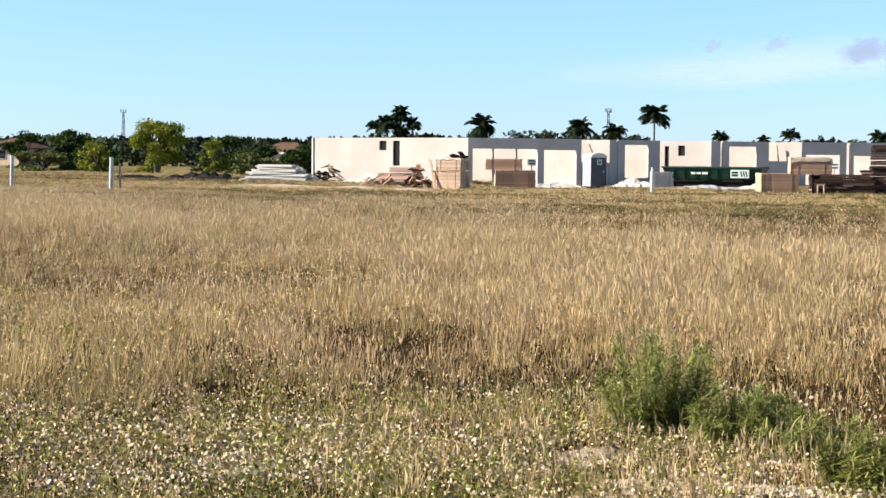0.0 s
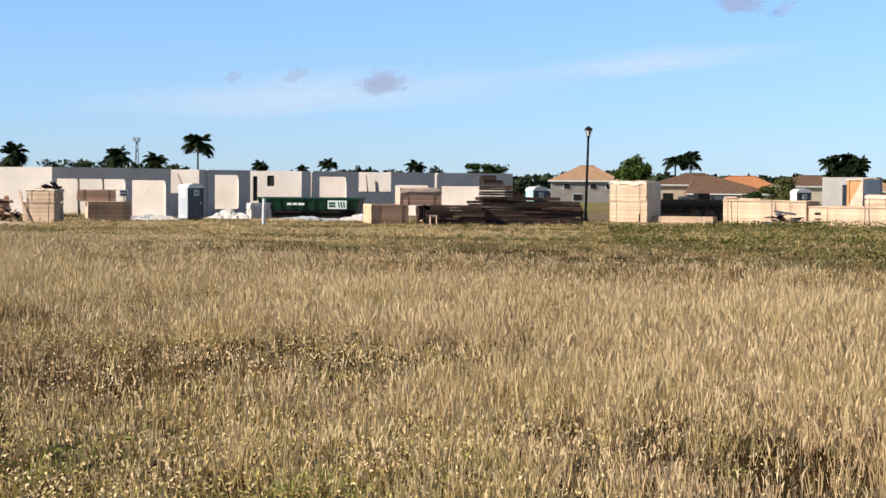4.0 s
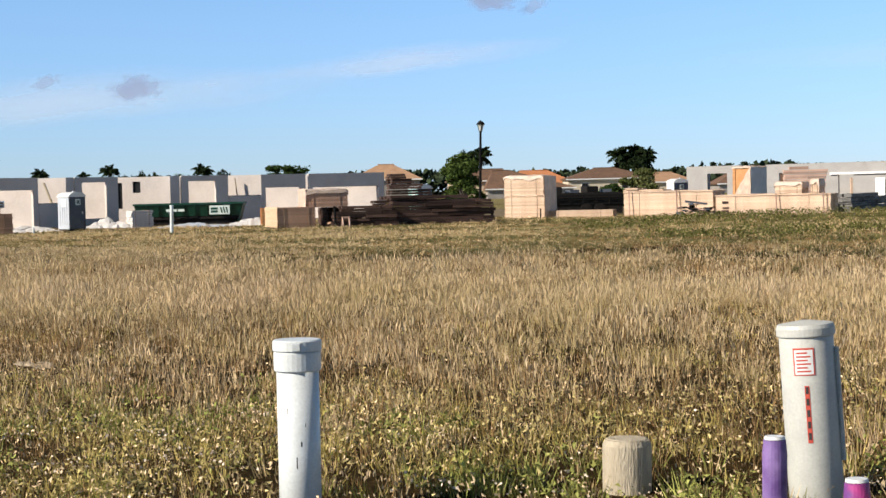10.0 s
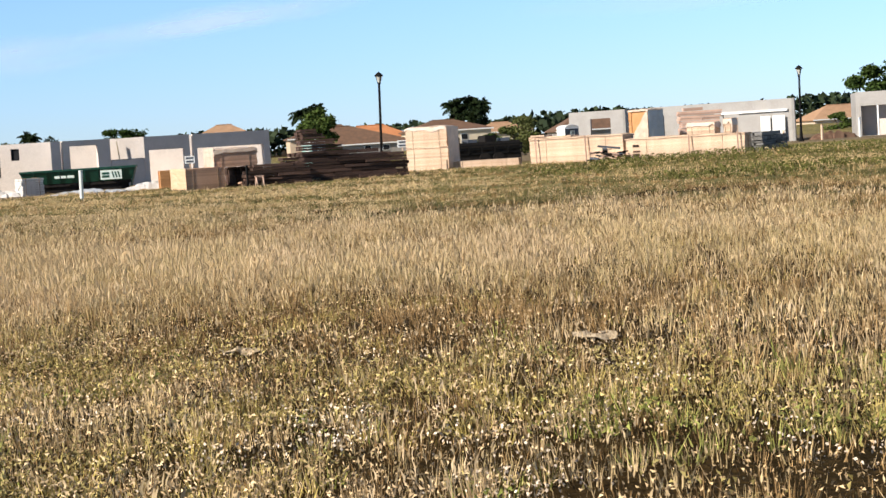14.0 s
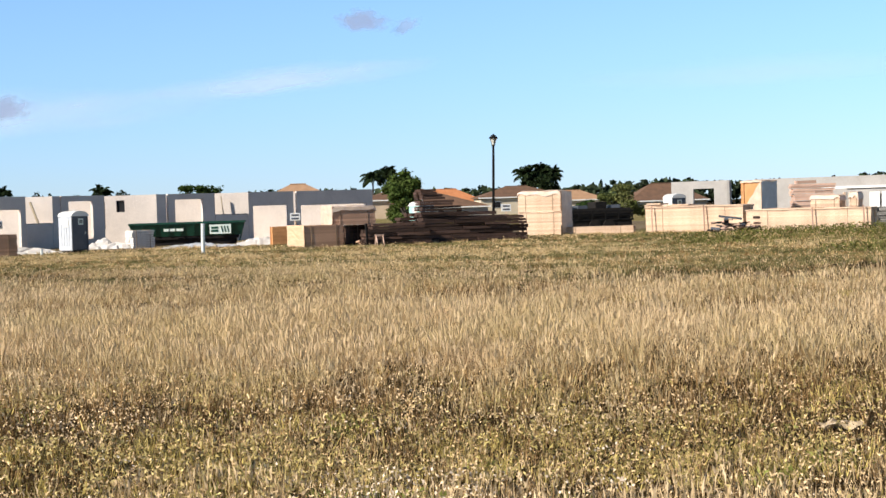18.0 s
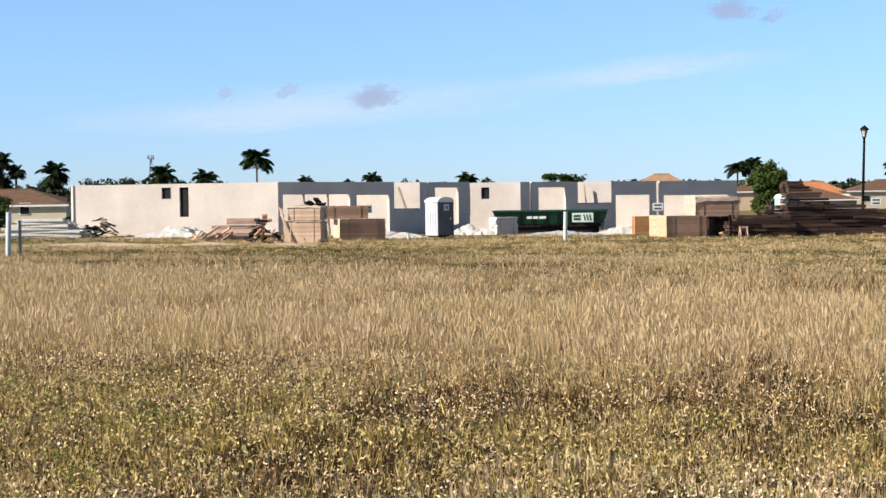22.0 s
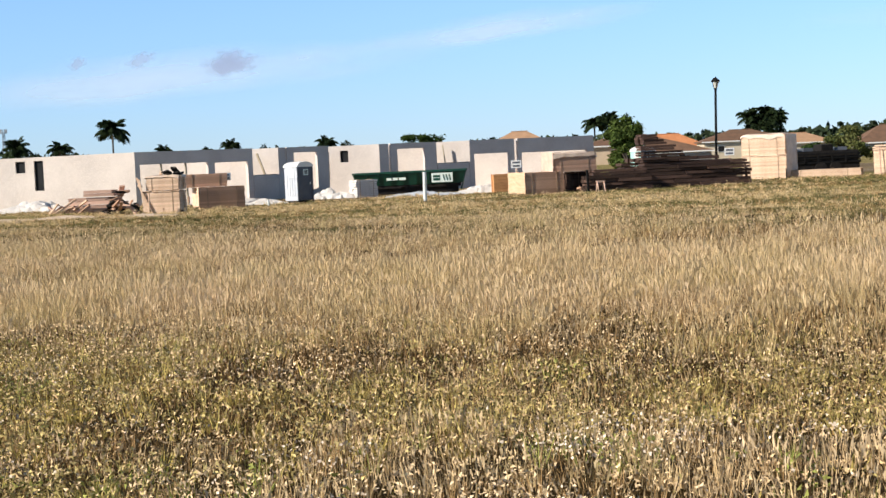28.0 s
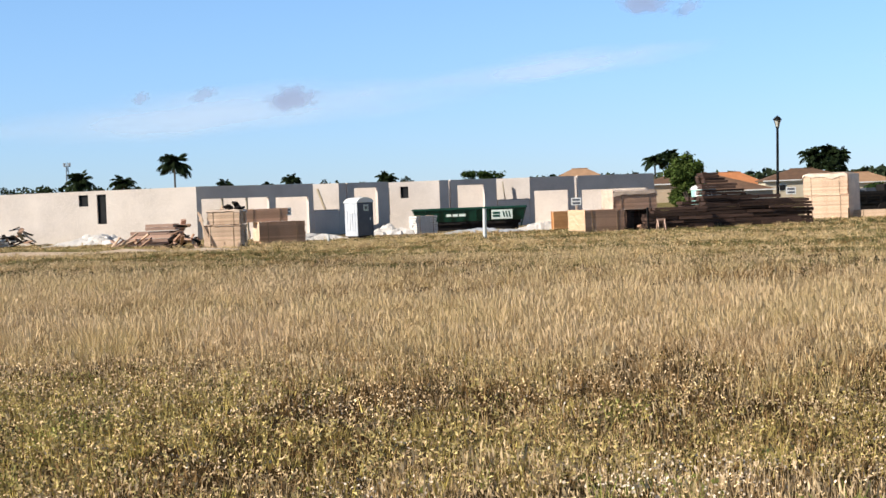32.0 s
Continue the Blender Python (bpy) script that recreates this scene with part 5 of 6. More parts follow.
wall_piece("inner_wall", P + u * 13.8 + FAR_BACK * 2.0, Q + FAR_BACK * 2.0, 0, 2.8, T, M_GBLOCK, far_a)
wall_piece("side_wall", Q, Q + FAR_BACK * 11, 0, 3.15, T, M_GBLOCK, far_a)
wall_piece("side_wall", P + FAR_BACK * 11, P, 0, 3.14, T, M_GBLOCK, far_a)
wall_piece("back_wall", Q + FAR_BACK * 11, P + u * 7 + FAR_BACK * 11, 0, 3.13, T, M_GBLOCK, far_a, [(2, 4, 0.9, 2.2)])
part("lintel_band", boxed((*(P + u * 14.8 + Vector((-0.02, -0.02))), 2.35), (5.6, 0.26, 0.16), math.degrees(math.atan2(u.y, u.x))), M_WHITE, far_a)
for s, w, lift in ((15.95, 0.75, 0.5), (16.95, 0.95, 0.4)):
    c = P + u * s + Vector((-0.2, -0.25))
    t = thing("house_wrap_sheet", pose(c.x, c.y, 0, -3, 0, math.degrees(math.atan2(u.y, u.x))), "white wrap sheet leaning in the open bay", "sheet", "white sheets")
    part("sheet", boxed((0, 0, 1.0), (w, 0.03, 1.95), 0, 0.01), M_WHITE, t)
    part("batten", boxed((0, 0.03, 1.0), (0.06, 0.03, 1.9)), M_PINE, t)
post_c = P + u * 13.6
t = thing("timber_post", pose(post_c.x, post_c.y - 0.1, 0), "pale timber post standing in the open bay", "post")
part("shaft", boxed((0, 0, 1.0), (0.16, 0.16, 2.0), 0, 0.01), M_PINE, t)
part("plate", boxed((0, 0, 0.02), (0.3, 0.3, 0.04)), M_DARK, t)
far_b = thing("block_house", Matrix.Identity(4), "pale block house with a wide shaded bay and no roof", "house", "unfinished houses in a row")
P2 = Vector((51.5, 126.5))
Q2 = P2 + u * 13
wall_piece("front_wall", P2, Q2, 0, 3.3, T, M_GBLOCK, far_b, [(0.38, 3.0, 0.07, 2.28), (5, 8, 0.07, 2.1)])
wall_piece("side_wall", Q2, Q2 + FAR_BACK * 10, 0, 3.29, T, M_GBLOCK, far_b)
wall_piece("side_wall", P2 + FAR_BACK * 10, P2, 0, 3.28, T, M_GBLOCK, far_b)
wall_piece("inner_wall", P2 + FAR_BACK * 1.6 + u * 0.25, Q2 + FAR_BACK * 1.6 - u * 0.25, 0, 2.95, T, M_BLOCK, far_b)
part("bay_post", boxed((*(P2 + u * 1.63 + Vector((0.05, 0.06))), 1.16), (0.12, 0.12, 2.2), 40), M_WHITE, far_b)
c = P2 + u * 3.1 + Vector((-0.35, -0.3))
t = thing("house_wrap_sheet", pose(c.x, c.y, 0, -3, 0, -40), "white wrap sheet leaning beside the bay", "sheet", "white sheets")
part("sheet", boxed((0, 0, 0.95), (0.8, 0.03, 1.9), 0, 0.01), M_WHITE, t)
part("batten", boxed((0, 0.03, 0.95), (0.06, 0.03, 1.85)), M_PINE, t)
board_pile(pose(35.9, 115.0, 0, 0, 0, -8), 1.3, [(0.04, 0.9, -1.3, 1.35), (0.92, 1.5, -1.3, 1.35), (1.52, 1.96, -1.25, 1.35), (1.97, 2.3, -1.35, 1.4), (2.32, 2.6, -1.4, 1.45), (2.62, 2.82, -1.0, 0.3)], "tall pinkish lumber stack behind the long bundle", M_PINK)


def heap(name, x, y, sx, sy, h, mat, label, seed, category="debris", lumps=26, z=0.0, flat=0.5):
    """A heap of crumpled sheets or rubble: overlapping bent pieces, each a part."""
    r = random.Random(seed)
    t = thing(name, pose(x, y, z), label, category, "heaps on the site")
    for _ in range(lumps):
        px, py = r.uniform(-sx, sx) / 2, r.uniform(-sy, sy) / 2
        fall = max(0.15, 1 - (2 * px / sx) ** 2)
        top = h * fall * r.uniform(0.5, 1.0)
        w, d = r.uniform(0.5, 1.1) * min(sx, 1.6) * 0.5, r.uniform(0.4, 0.9) * sy * 0.5
        bm = bmesh.new()
        n = 6
        off = r.uniform(0, 50)
        lo = {}
        for i in range(n):
            for j in range(n):
                a, b = i / (n - 1) * 2 - 1, j / (n - 1) * 2 - 1
                edge = max(abs(a), abs(b))
                zz = top * (1 - edge ** 2.2) + 0.35 * top * noise.noise(Vector((a * 2 + off, b * 2, 0))) * (1 - edge ** 4)
                lo[i, j] = bm.verts.new((px + a * w * (1 + 0.25 * noise.noise(Vector((b * 2, off, 1)))), py + b * d * (1 + 0.25 * noise.noise(Vector((a * 2, off, 7)))), max(zz, 0.0) + 0.004))
        for i in range(n - 1):
            for j in range(n - 1):
                bm.faces.new((lo[i, j], lo[i + 1, j], lo[i + 1, j + 1], lo[i, j + 1]))
        part("fold", bm, mat, t)
    return t


heap("plastic_heap", -24.3, 98.4, 4.4, 1.6, 0.62, M_SHEET, "crumpled white plastic sheeting on the ground by the wall", 41, z=0.2)
heap("plastic_heap", -8.75, 105.6, 2.6, 1.3, 0.62, M_SHEET, "crumpled white plastic sheeting beside the toilet", 42)
heap("plastic_heap", -13.0, 101.0, 4.2, 1.2, 0.35, M_SHEET, "low white rubble and sheeting before the garage", 43)
heap("plastic_heap", -3.3, 103.5, 4.2, 1.2, 0.3, M_TSIDE, "grey-white plastic sheeting on the ground before the dumpster", 44)
heap("plastic_heap", 0.0, 104.5, 2.4, 1.2, 0.5, M_SHEET, "crumpled white plastic sheeting beside the crate", 45)
heap("dirt_heap", 48.9, 124.5, 3.2, 1.2, 0.62, M_TILE2, "low brown bank of soil beside the block house", 48)
heap("dirt_heap", -39.4, 103.0, 6.0, 2.4, 0.6, M_DARK, "dark heap of soil and scrap beside the planks", 46, z=0.2)
heap("dirt_heap", -45.5, 104.0, 5.0, 2.4, 0.26, M_DARK, "low dark heap of soil at the field's edge", 47, z=0.2)


def scrap_pile(x, y, sx, sy, h, seed, count, mats, label, long=1.4, tilt=35, z0=0.0):
    """Loose boards thrown on one another."""
    r = random.Random(seed)
    t = thing("scrap_pile", pose(x, y, z0), label, "debris", "heaps on the site")
    for _ in range(count):
        px, py = r.uniform(-sx, sx) / 2, r.uniform(-sy, sy) / 2
        z = h * r.uniform(0.05, 1) * max(0.2, 1 - abs(2 * px / sx) ** 2)
        L = long * r.uniform(0.4, 1.0)
        part("scrap_board", boxed((px, py, z + 0.05), (L, r.uniform(0.08, 0.3), r.uniform(0.03, 0.1)), r.uniform(0, 180), 0, r.uniform(-12, 12), r.uniform(-tilt, tilt)), r.choice(mats), t)
    return t


scrap_pile(-17.9, 89.6, 1.5, 1.0, 1.15, 51, 34, (M_DARK, M_SHADED, M_DARK, M_PINK), "dark scrap boards jumbled beside the pale bundles", 1.0)
scrap_pile(-20.6, 89.8, 1.6, 1.0, 0.45, 52, 12, (M_PINK, M_SHADED, M_PINE), "pinkish scrap boards in a loose pile", 1.6, z0=0.17)
scrap_pile(-15.7, 89.8, 1.5, 0.9, 0.2, 53, 9, (M_DARK, M_PINE), "scrap pieces at the foot of the bundle", 0.8)
scrap_pile(-30.0, 103.8, 1.8, 1.2, 1.1, 54, 30, (M_DARK, M_SHADED, M_DARK, M_SHEET), "dark scrap and offcuts beside the white planks", 1.0, z0=0.2)
scrap_pile(25.1, 96.3, 2.3, 0.9, 0.75, 55, 34, (M_DARK, M_PINK, M_PINK, M_DARK, M_GREY), "dark tools and offcuts before the long bundle", 1.5, 9)
scrap_pile(-15.6, 89.9, 1.2, 0.7, 0.25, 56, 10, (M_DARK, M_PINE), "offcuts lying on top of the bundle", 0.7).location.z = 1.82
scrap_pile(5.6, 94.2, 1.4, 0.9, 0.9, 57, 20, (M_SHADED, M_DARK), "brown scrap boards between the stacks", 0.9)
for k in range(7):
    lumber_stack(pose(-32.6 + 0.12 * (k % 3), 101.6 - 0.1 * k, 0.2 + 0.16 * k, 0, 0, -6 + 2 * (k % 2)), (5.2 - 0.42 * k, 1.5 - 0.08 * k, 0.155), "white-coated planks in a low spread pile", (0.25, 0.08), M_SHEET, ragged=0.3, sticks=False, group="white plank layers")
lumber_stack(pose(-6.85, 105.3, 0, 0, 0, 26), (1.3, 1.1, 1.06), "stack of white-grey panels beside the dumpster", (0.6, 0.13), M_SHEET, gap=0.03, ragged=0.05)


def crate(x, y):
    t = thing("wooden_crate", pose(x, y, 0, 0, 0, 8), "orange-brown slatted wooden crate", "crate")
    for k in range(6):
        part("slat", boxed((0, -0.42, 0.12 + 0.17 * k), (0.95, 0.03, 0.13)), M_ORANGE, t)
        part("slat", boxed((0.46, 0, 0.12 + 0.17 * k), (0.03, 0.8, 0.13)), M_ORANGE, t)
    for sx in (-0.45, 0.45):
        for sy in (-0.39, 0.39):
            part("corner", boxed((sx, sy, 0.52), (0.07, 0.07, 1.04)), M_ORANGE, t)
    part("core", boxed((0, 0, 0.5), (0.84, 0.72, 0.98)), M_ORANGE, t)
    return t


crate(1.0, 103.0)


def sawhorse(x, y, rz, label):
    t = thing("sawhorse", pose(x, y, 0, 0, 0, rz), label, "sawhorse")
    part("beam", boxed((0, 0, 0.52), (0.46, 0.1, 0.1)), M_PINK, t)
    for sx in (-0.17, 0.17):
        for sy in (-1, 1):
            bm = bmesh.new()
            rod(bm, (sx, sy * 0.25, 0), (sx, 0.03 * sy, 0.52), 0.035, sides=4)
            part("leg", bm, M_PINK, t)
    return t


sawhorse(5.55, 91.2, 10, "small pinkish wooden sawhorse by the dark stacks")


def trailer(x, y, rz):
    t = thing("flatbed_trailer", pose(x, y, 0, 0, 0, rz), "black flatbed trailer with side frames behind the lumber", "trailer")
    part("deck", boxed((0, 0, 0.72), (6.2, 2.0, 0.14), 0, 0.02), M_STEEL, t)
    for sy in (-1, 1):
        part("side_rail", boxed((0, sy, 1.25), (6.2, 0.08, 0.1)), M_STEEL, t)
        part("mid_rail", boxed((0, sy, 1.0), (6.2, 0.06, 0.08)), M_STEEL, t)
        for k in range(8):
            part("stake", boxed((-3.0 + 6.0 * k / 7, sy, 1.0), (0.07, 0.07, 0.6)), M_STEEL, t)
    part("headboard", boxed((-3.05, 0, 1.15), (0.08, 2.0, 0.9)), M_STEEL, t)
    for sx in (0.6, 1.5):
        for sy in (-0.95, 0.95):
            bm = lathe(bmesh.new(), [(0.2, -0.1), (0.36, -0.1), (0.38, 0), (0.36, 0.1), (0.2, 0.1)], 20)
            bmesh.ops.transform(bm, matrix=pose(sx, sy, 0.38, 90), verts=bm.verts)
            tyre = part("tyre", bm, M_DARK, t)
            rim = lathe(bmesh.new(), [(0.2, -0.09), (0.12, 0.0), (0.2, 0.09)], 16)
            bmesh.ops.transform(rim, matrix=pose(sx, sy, 0.38, 90), verts=rim.verts)
            part("rim", rim, M_BLOCK, tyre)
    # load enlarged in near black for the shadow about the trailer
    part("load", boxed((0.1, 0, 1.12), (5.8, 1.7, 0.66), 0, 0.05), M_DARK, t)
    for k in range(5):
        part("cargo", boxed((-2.3 + 1.1 * k, rnd.uniform(-0.2, 0.2), 1.5 + 0.1 * (k % 2)), (rnd.uniform(0.6, 1.0), 1.2, 0.3 + 0.2 * (k % 2)), rnd.uniform(-10, 10), 0.03), M_DARK if k % 2 else M_GREY, t)
    # dark sheet added in place of the shade under the deck
    part("skirt", boxed((0, -0.9, 0.36), (6.0, 0.05, 0.6)), M_DARK, t)
    return t


trailer(20.3, 113.2, 3)

# thin pipes and stakes about the site
for x, y, h, r, mat, label in ((-3.12, 87.4, 1.36, 0.09, M_PVC, "white plastic pipe standing before the dumpster"), (-27.45, 62.0, 1.45, 0.085, M_PVC, "white plastic pipe standing far in the field"),
                               (-20.95, 60.0, 1.4, 0.085, M_PVC, "white plastic pipe standing far in the field"), (-20.6, 60.2, 1.15, 0.05, M_POST, "dark stake beside a white pipe"),
                               (5.0, 92.0, 1.05, 0.06, M_STEEL, "dark post before the lumber"), (13.6, 96.0, 0.9, 0.07, M_STEEL, "dark post at the end of the lumber"),
                               (17.0, 102.9, 0.55, 0.04, M_STEEL, "short dark stake before the tall bundle"), (42.6, 117.5, 0.9, 0.08, M_PINE, "short pale timber post by the lamp"),
                               (46.5, 120.5, 1.1, 0.09, M_PINE, "short pale timber post by the lamp"), (49.9, 122.0, 1.4, 0.09, M_PVC, "white plastic pipe beside the block house"),
                               (-11.3, 95.0, 0.28, 0.06, M_PVC, "low white pipe stub in the grass edge"), (-16.4, 88.6, 1.0, 0.03, M_PINE, "thin pale stake leaning on the bundle")):
    t = thing("site_stake", pose(x, y, float(ground_z(x, y)) - 0.05, 0, rnd.uniform(-2, 2), 0), label, "post", "stakes and pipes on the site")
    part("shaft", lathe(bmesh.new(), [(r, 0), (r, h - 0.04), (r * 0.9, h + 0.05)], 14), mat, t)
    part("cap", lathe(bmesh.new(), [(r * 1.12, h + 0.052), (r * 1.12, h + 0.09), (r, h + 0.1)], 14), mat, t)


# ---- houses with tiled roofs behind the site ----
def hip_house(x0, x1, y, depth, eave, ridge, wall, roof, label, ridge_from=0.35, ridge_to=0.65, windows=(), base=-0.5):
    t = thing("house", pose(0, 0, base), label, "house", "tiled houses behind the site")
    eave, ridge = eave - base, ridge - base
    part("wall", boxed(((x0 + x1) / 2, y + depth / 2, eave / 2), (x1 - x0 - 1.0, depth - 1.0, eave)), wall, t)
    bm = bmesh.new()
    a = [bm.verts.new(p) for p in ((x0, y, eave), (x1, y, eave), (x1, y + depth, eave), (x0, y + depth, eave))]
    lo = [bm.verts.new((v.co.x, v.co.y, eave - 0.22)) for v in a]
    r0 = bm.verts.new((x0 + (x1 - x0) * ridge_from, y + depth * 0.5, ridge))
    r1 = bm.verts.new((x0 + (x1 - x0) * ridge_to, y + depth * 0.5, ridge))
    for q in ((a[0], a[1], r1, r0), (a[1], a[2], r1), (a[2], a[3], r0, r1), (a[3], a[0], r0)):
        bm.faces.new(q)
    for k in range(4):
        bm.faces.new((lo[k], lo[(k + 1) % 4], a[(k + 1) % 4], a[k]))
    bm.faces.new(lo)
    bmesh.ops.recalc_face_normals(bm, faces=bm.faces)
    top = part("roof", bm, roof, t)
    part("ridge_cap", boxed(((x0 + (x1 - x0) * (ridge_from + ridge_to) / 2), y + depth / 2, ridge + 0.04), ((x1 - x0) * (ridge_to - ridge_from) + 0.2, 0.3, 0.16)), roof, top)
    part("fascia", boxed(((x0 + x1) / 2, y - 0.03, eave - 0.12), (x1 - x0 + 0.06, 0.05, 0.24)), M_WHITE, top)
    for wx, wz, ww, wh in windows:
        win = part("window", boxed((wx, y + 0.46, wz - base), (ww + 0.16, 0.1, wh + 0.16)), M_WHITE, t)
        part("pane", boxed((wx, y + 0.40, wz - base), (ww, 0.04, wh)), M_PANE, win)
    return t


hip_house(4.9, 18.9, 331, 10, 4.2, 7.0, M_STUCCO3, M_TILE, "two-storey house with a tan hipped tile roof", 0.42, 0.62, [(8.5, 3.1, 1.2, 1.0), (13.5, 3.1, 1.2, 1.0), (16.4, 3.1, 1.0, 1.0), (10.5, 1.0, 1.6, 1.2)])
hip_house(24.2, 40.0, 341, 12, 3.6, 5.8, M_STUCCO, M_TILE2, "peach house with a brown tile roof", 0.45, 0.7, [(33.5, 2.6, 1.2, 1.0)])
hip_house(31.0, 48.5, 336, 10, 1.9, 5.4, M_STUCCO3, M_TILE2, "low wing with a long brown tile roof", 0.1, 0.3, [(39, 0.9, 1.2, 0.9), (42.5, 0.9, 1.2, 0.9)])
hip_house(38.0, 55.0, 378, 12, 2.4, 5.7, M_STUCCO2, M_TILE3, "house with a bright orange tile roof", 0.25, 0.6)
hip_house(48.2, 66.0, 350, 11, 3.5, 5.6, M_STUCCO2, M_TILE2, "pale house with a brown hipped tile roof", 0.35, 0.6, [(52, 2.0, 1.2, 1.1), (60, 2.0, 1.2, 1.1)])
hip_house(67.0, 79.0, 372, 11, 2.6, 4.6, M_STUCCO2, M_TILE, "pale house with a tan tile roof behind the trees", 0.3, 0.6)
hip_house(78.5, 95.0, 350, 11, 1.9, 5.3, M_STUCCO3, M_TILE2, "grey house with a brown hipped tile roof", 0.35, 0.6, [(84, 1.0, 1.4, 1.0)])
hip_house(132.5, 150.0, 350, 12, 0.9, 3.7, M_STUCCO, M_TILE, "peach house with a tan hipped tile roof", 0.3, 0.6, base=-1.5)
hip_house(-146.5, -138.0, 228, 10, 3.0, 4.4, M_STUCCO, M_TILE2, "pinkish house among the dark trees", 0.4, 0.6, [(-141.5, 1.9, 1.2, 1.2)])
hip_house(-103.0, -93.5, 238, 9, 2.6, 4.1, M_STUCCO2, M_TILE2, "house with a reddish tile roof among the trees", 0.3, 0.6)
hip_house(-86.0, -69.0, 230, 12, 2.5, 4.6, M_STUCCO2, M_TILE2, "house with a dark brown tile roof behind the planks", 0.3, 0.6, [(-80, 2.0, 1.2, 1.4), (-75, 2.0, 1.2, 1.4)])

# ---- more green ----
for x, y, h, w, sd, mat, label in ((-86, 160, 3.6, 5.0, 61, M_LEAF, "dark green bush at the field's edge"), (-78, 152, 3.4, 5.5, 62, M_LEAF, "dark green bush at the field's edge"),
                                   (-58, 150, 3.3, 5.5, 63, M_LEAF, "dark green bush behind the planks"), (-52, 146, 3.0, 5.5, 64, M_LEAF, "dark green bush behind the planks"),
                                   (-70, 165, 4.4, 6.5, 65, M_LEAF, "dark green tree behind the bushes"), (-95, 175, 5.4, 7.0, 66, M_LEAF, "dark green tree behind the bushes"),
                                   (-112, 190, 5.0, 6.5, 67, M_LEAF, "dark green tree behind the bushes"), (-60, 170, 4.4, 7.0, 68, M_LEAF, "dark green tree behind the bushes"),
                                   (-46, 160, 3.7, 6.0, 69, M_LEAF, "dark green tree behind the block house"), (-83, 150, 2.8, 6.0, 70, M_OLIVE, "olive bush at the field's edge"), (-54, 141, 2.4, 6.0, 71, M_OLIVE, "olive bush behind the planks")):
    tree(x, y, -0.3, h, w, sd, mat, label, 0.2, 4200, "bush" if "bush at" in label or "bush behind" in label else "tree", low=0.0)
tree(18.6, 208, -0.3, 6.4, 5.6, 72, M_BUSH, "bushy green tree beside the far houses", 0.22, 6500, low=0.06)
tree(19.0, 207, -0.3, 4.2, 5.4, 75, M_BUSH, "dense green bush below the bushy tree", 0.2, 4500, "bush", low=0.02)
tree(27.4, 146, -0.3, 2.3, 3.4, 76, M_LEAF, "dark green bush behind the black trailer", 0.15, 3500, "bush", low=0.02)
tree(79.3, 200, -0.5, 2.6, 4.4, 77, M_BUSH, "green bush before the peach house", 0.16, 3500, "bush", low=0.02)
tree(70, 404, -0.3, 11.2, 12.0, 74, M_FROND, "broad dark tree among the palms", 0.5, 3500)


def tower(x, y, h, label):
    t = thing("lattice_tower", pose(x, y, 0), label, "tower", "far towers")
    for k in range(3):
        a = k * math.tau / 3
        part("leg", rod(bmesh.new(), (1.6 * math.cos(a), 1.6 * math.sin(a), 0), (0.5 * math.cos(a), 0.5 * math.sin(a), h), 0.22, 0.16, 5), M_STEELG, t)
        b = (k + 1) * math.tau / 3
        for j in range(8):
            f, g = 1.6 - 1.1 * j / 8, 1.6 - 1.1 * (j + 1) / 8
            part("lacing", rod(bmesh.new(), (f * math.cos(a), f * math.sin(a), h * j / 8), (g * math.cos(b), g * math.sin(b), h * (j + 1) / 8), 0.09, sides=4), M_STEELG, t)
    part("platform", lathe(bmesh.new(), [(1.5, h), (1.5, h + 0.3)], 12), M_STEELG, t)
    for k in range(6):
        a = k * math.tau / 6
        part("antenna", boxed((1.5 * math.cos(a), 1.5 * math.sin(a), h + 0.9), (0.45, 0.3, 1.9), math.degrees(a)), M_STEELG, t)
    return t


tower(-205, 826, 25, "grey lattice antenna tower on the horizon")
tower(-490, 855, 26, "grey lattice antenna tower on the horizon")


# ---- the tall weed by the walk, and what lies in the grass ----
def feathery_weed(x, y, h, w, seed, label, mat, stems=26):
    r = random.Random(seed)
    base = float(ground_z(x, y))
    t = thing("tall_weed", pose(x, y, base), label, "weed", "tall weeds")
    leaves = []
    for _ in range(stems):
        az, d = r.uniform(0, math.tau), w * 0.5 * math.sqrt(r.random())
        foot = Vector((d * 0.6 * math.cos(az), d * 0.6 * math.sin(az), -0.03))
        tip = Vector((d * 1.1 * math.cos(az), d * 1.1 * math.sin(az), h * r.uniform(0.55, 1.0) * (1 - 0.35 * (d / (0.5 * w)) ** 2)))
        part("stem", rod(bmesh.new(), foot, tip, 0.005, 0.002, 4), mat, t)
        for _ in range(210):
            f = r.uniform(0.08, 1)
            p = foot.lerp(tip, f)
            out = Vector((r.gauss(0, 1), r.gauss(0, 1), r.uniform(-0.45, 0.6))).normalized()
            reach = r.uniform(0.05, 0.15) * (1.15 - 0.6 * f)
            side = out.cross(Vector((0, 0, 1))).normalized() * 0.0032
            leaves += [tuple(p - side), tuple(p + side), tuple(p + out * reach + side), tuple(p + out * reach - side)]
    crown = soup("foliage", leaves, 4, mat, "", "")
    crown.parent = t
    return t


feathery_weed(17.84, 1.5, 0.78, 0.68, 81, "tall feathery green weed beside the gravel", M_FEATHER, 34)
feathery_weed(18.42, 1.2, 0.44, 0.62, 82, "lower dark green weed beside the gravel", M_FEATHER, 30)
feathery_weed(18.85, 0.95, 0.32, 0.6, 84, "lower dark green weed beside the gravel", M_FEATHER, 22)
feathery_weed(19.25, -0.1, 0.36, 0.4, 83, "bright leafy green weed beside the gravel", M_LUSH, 20)


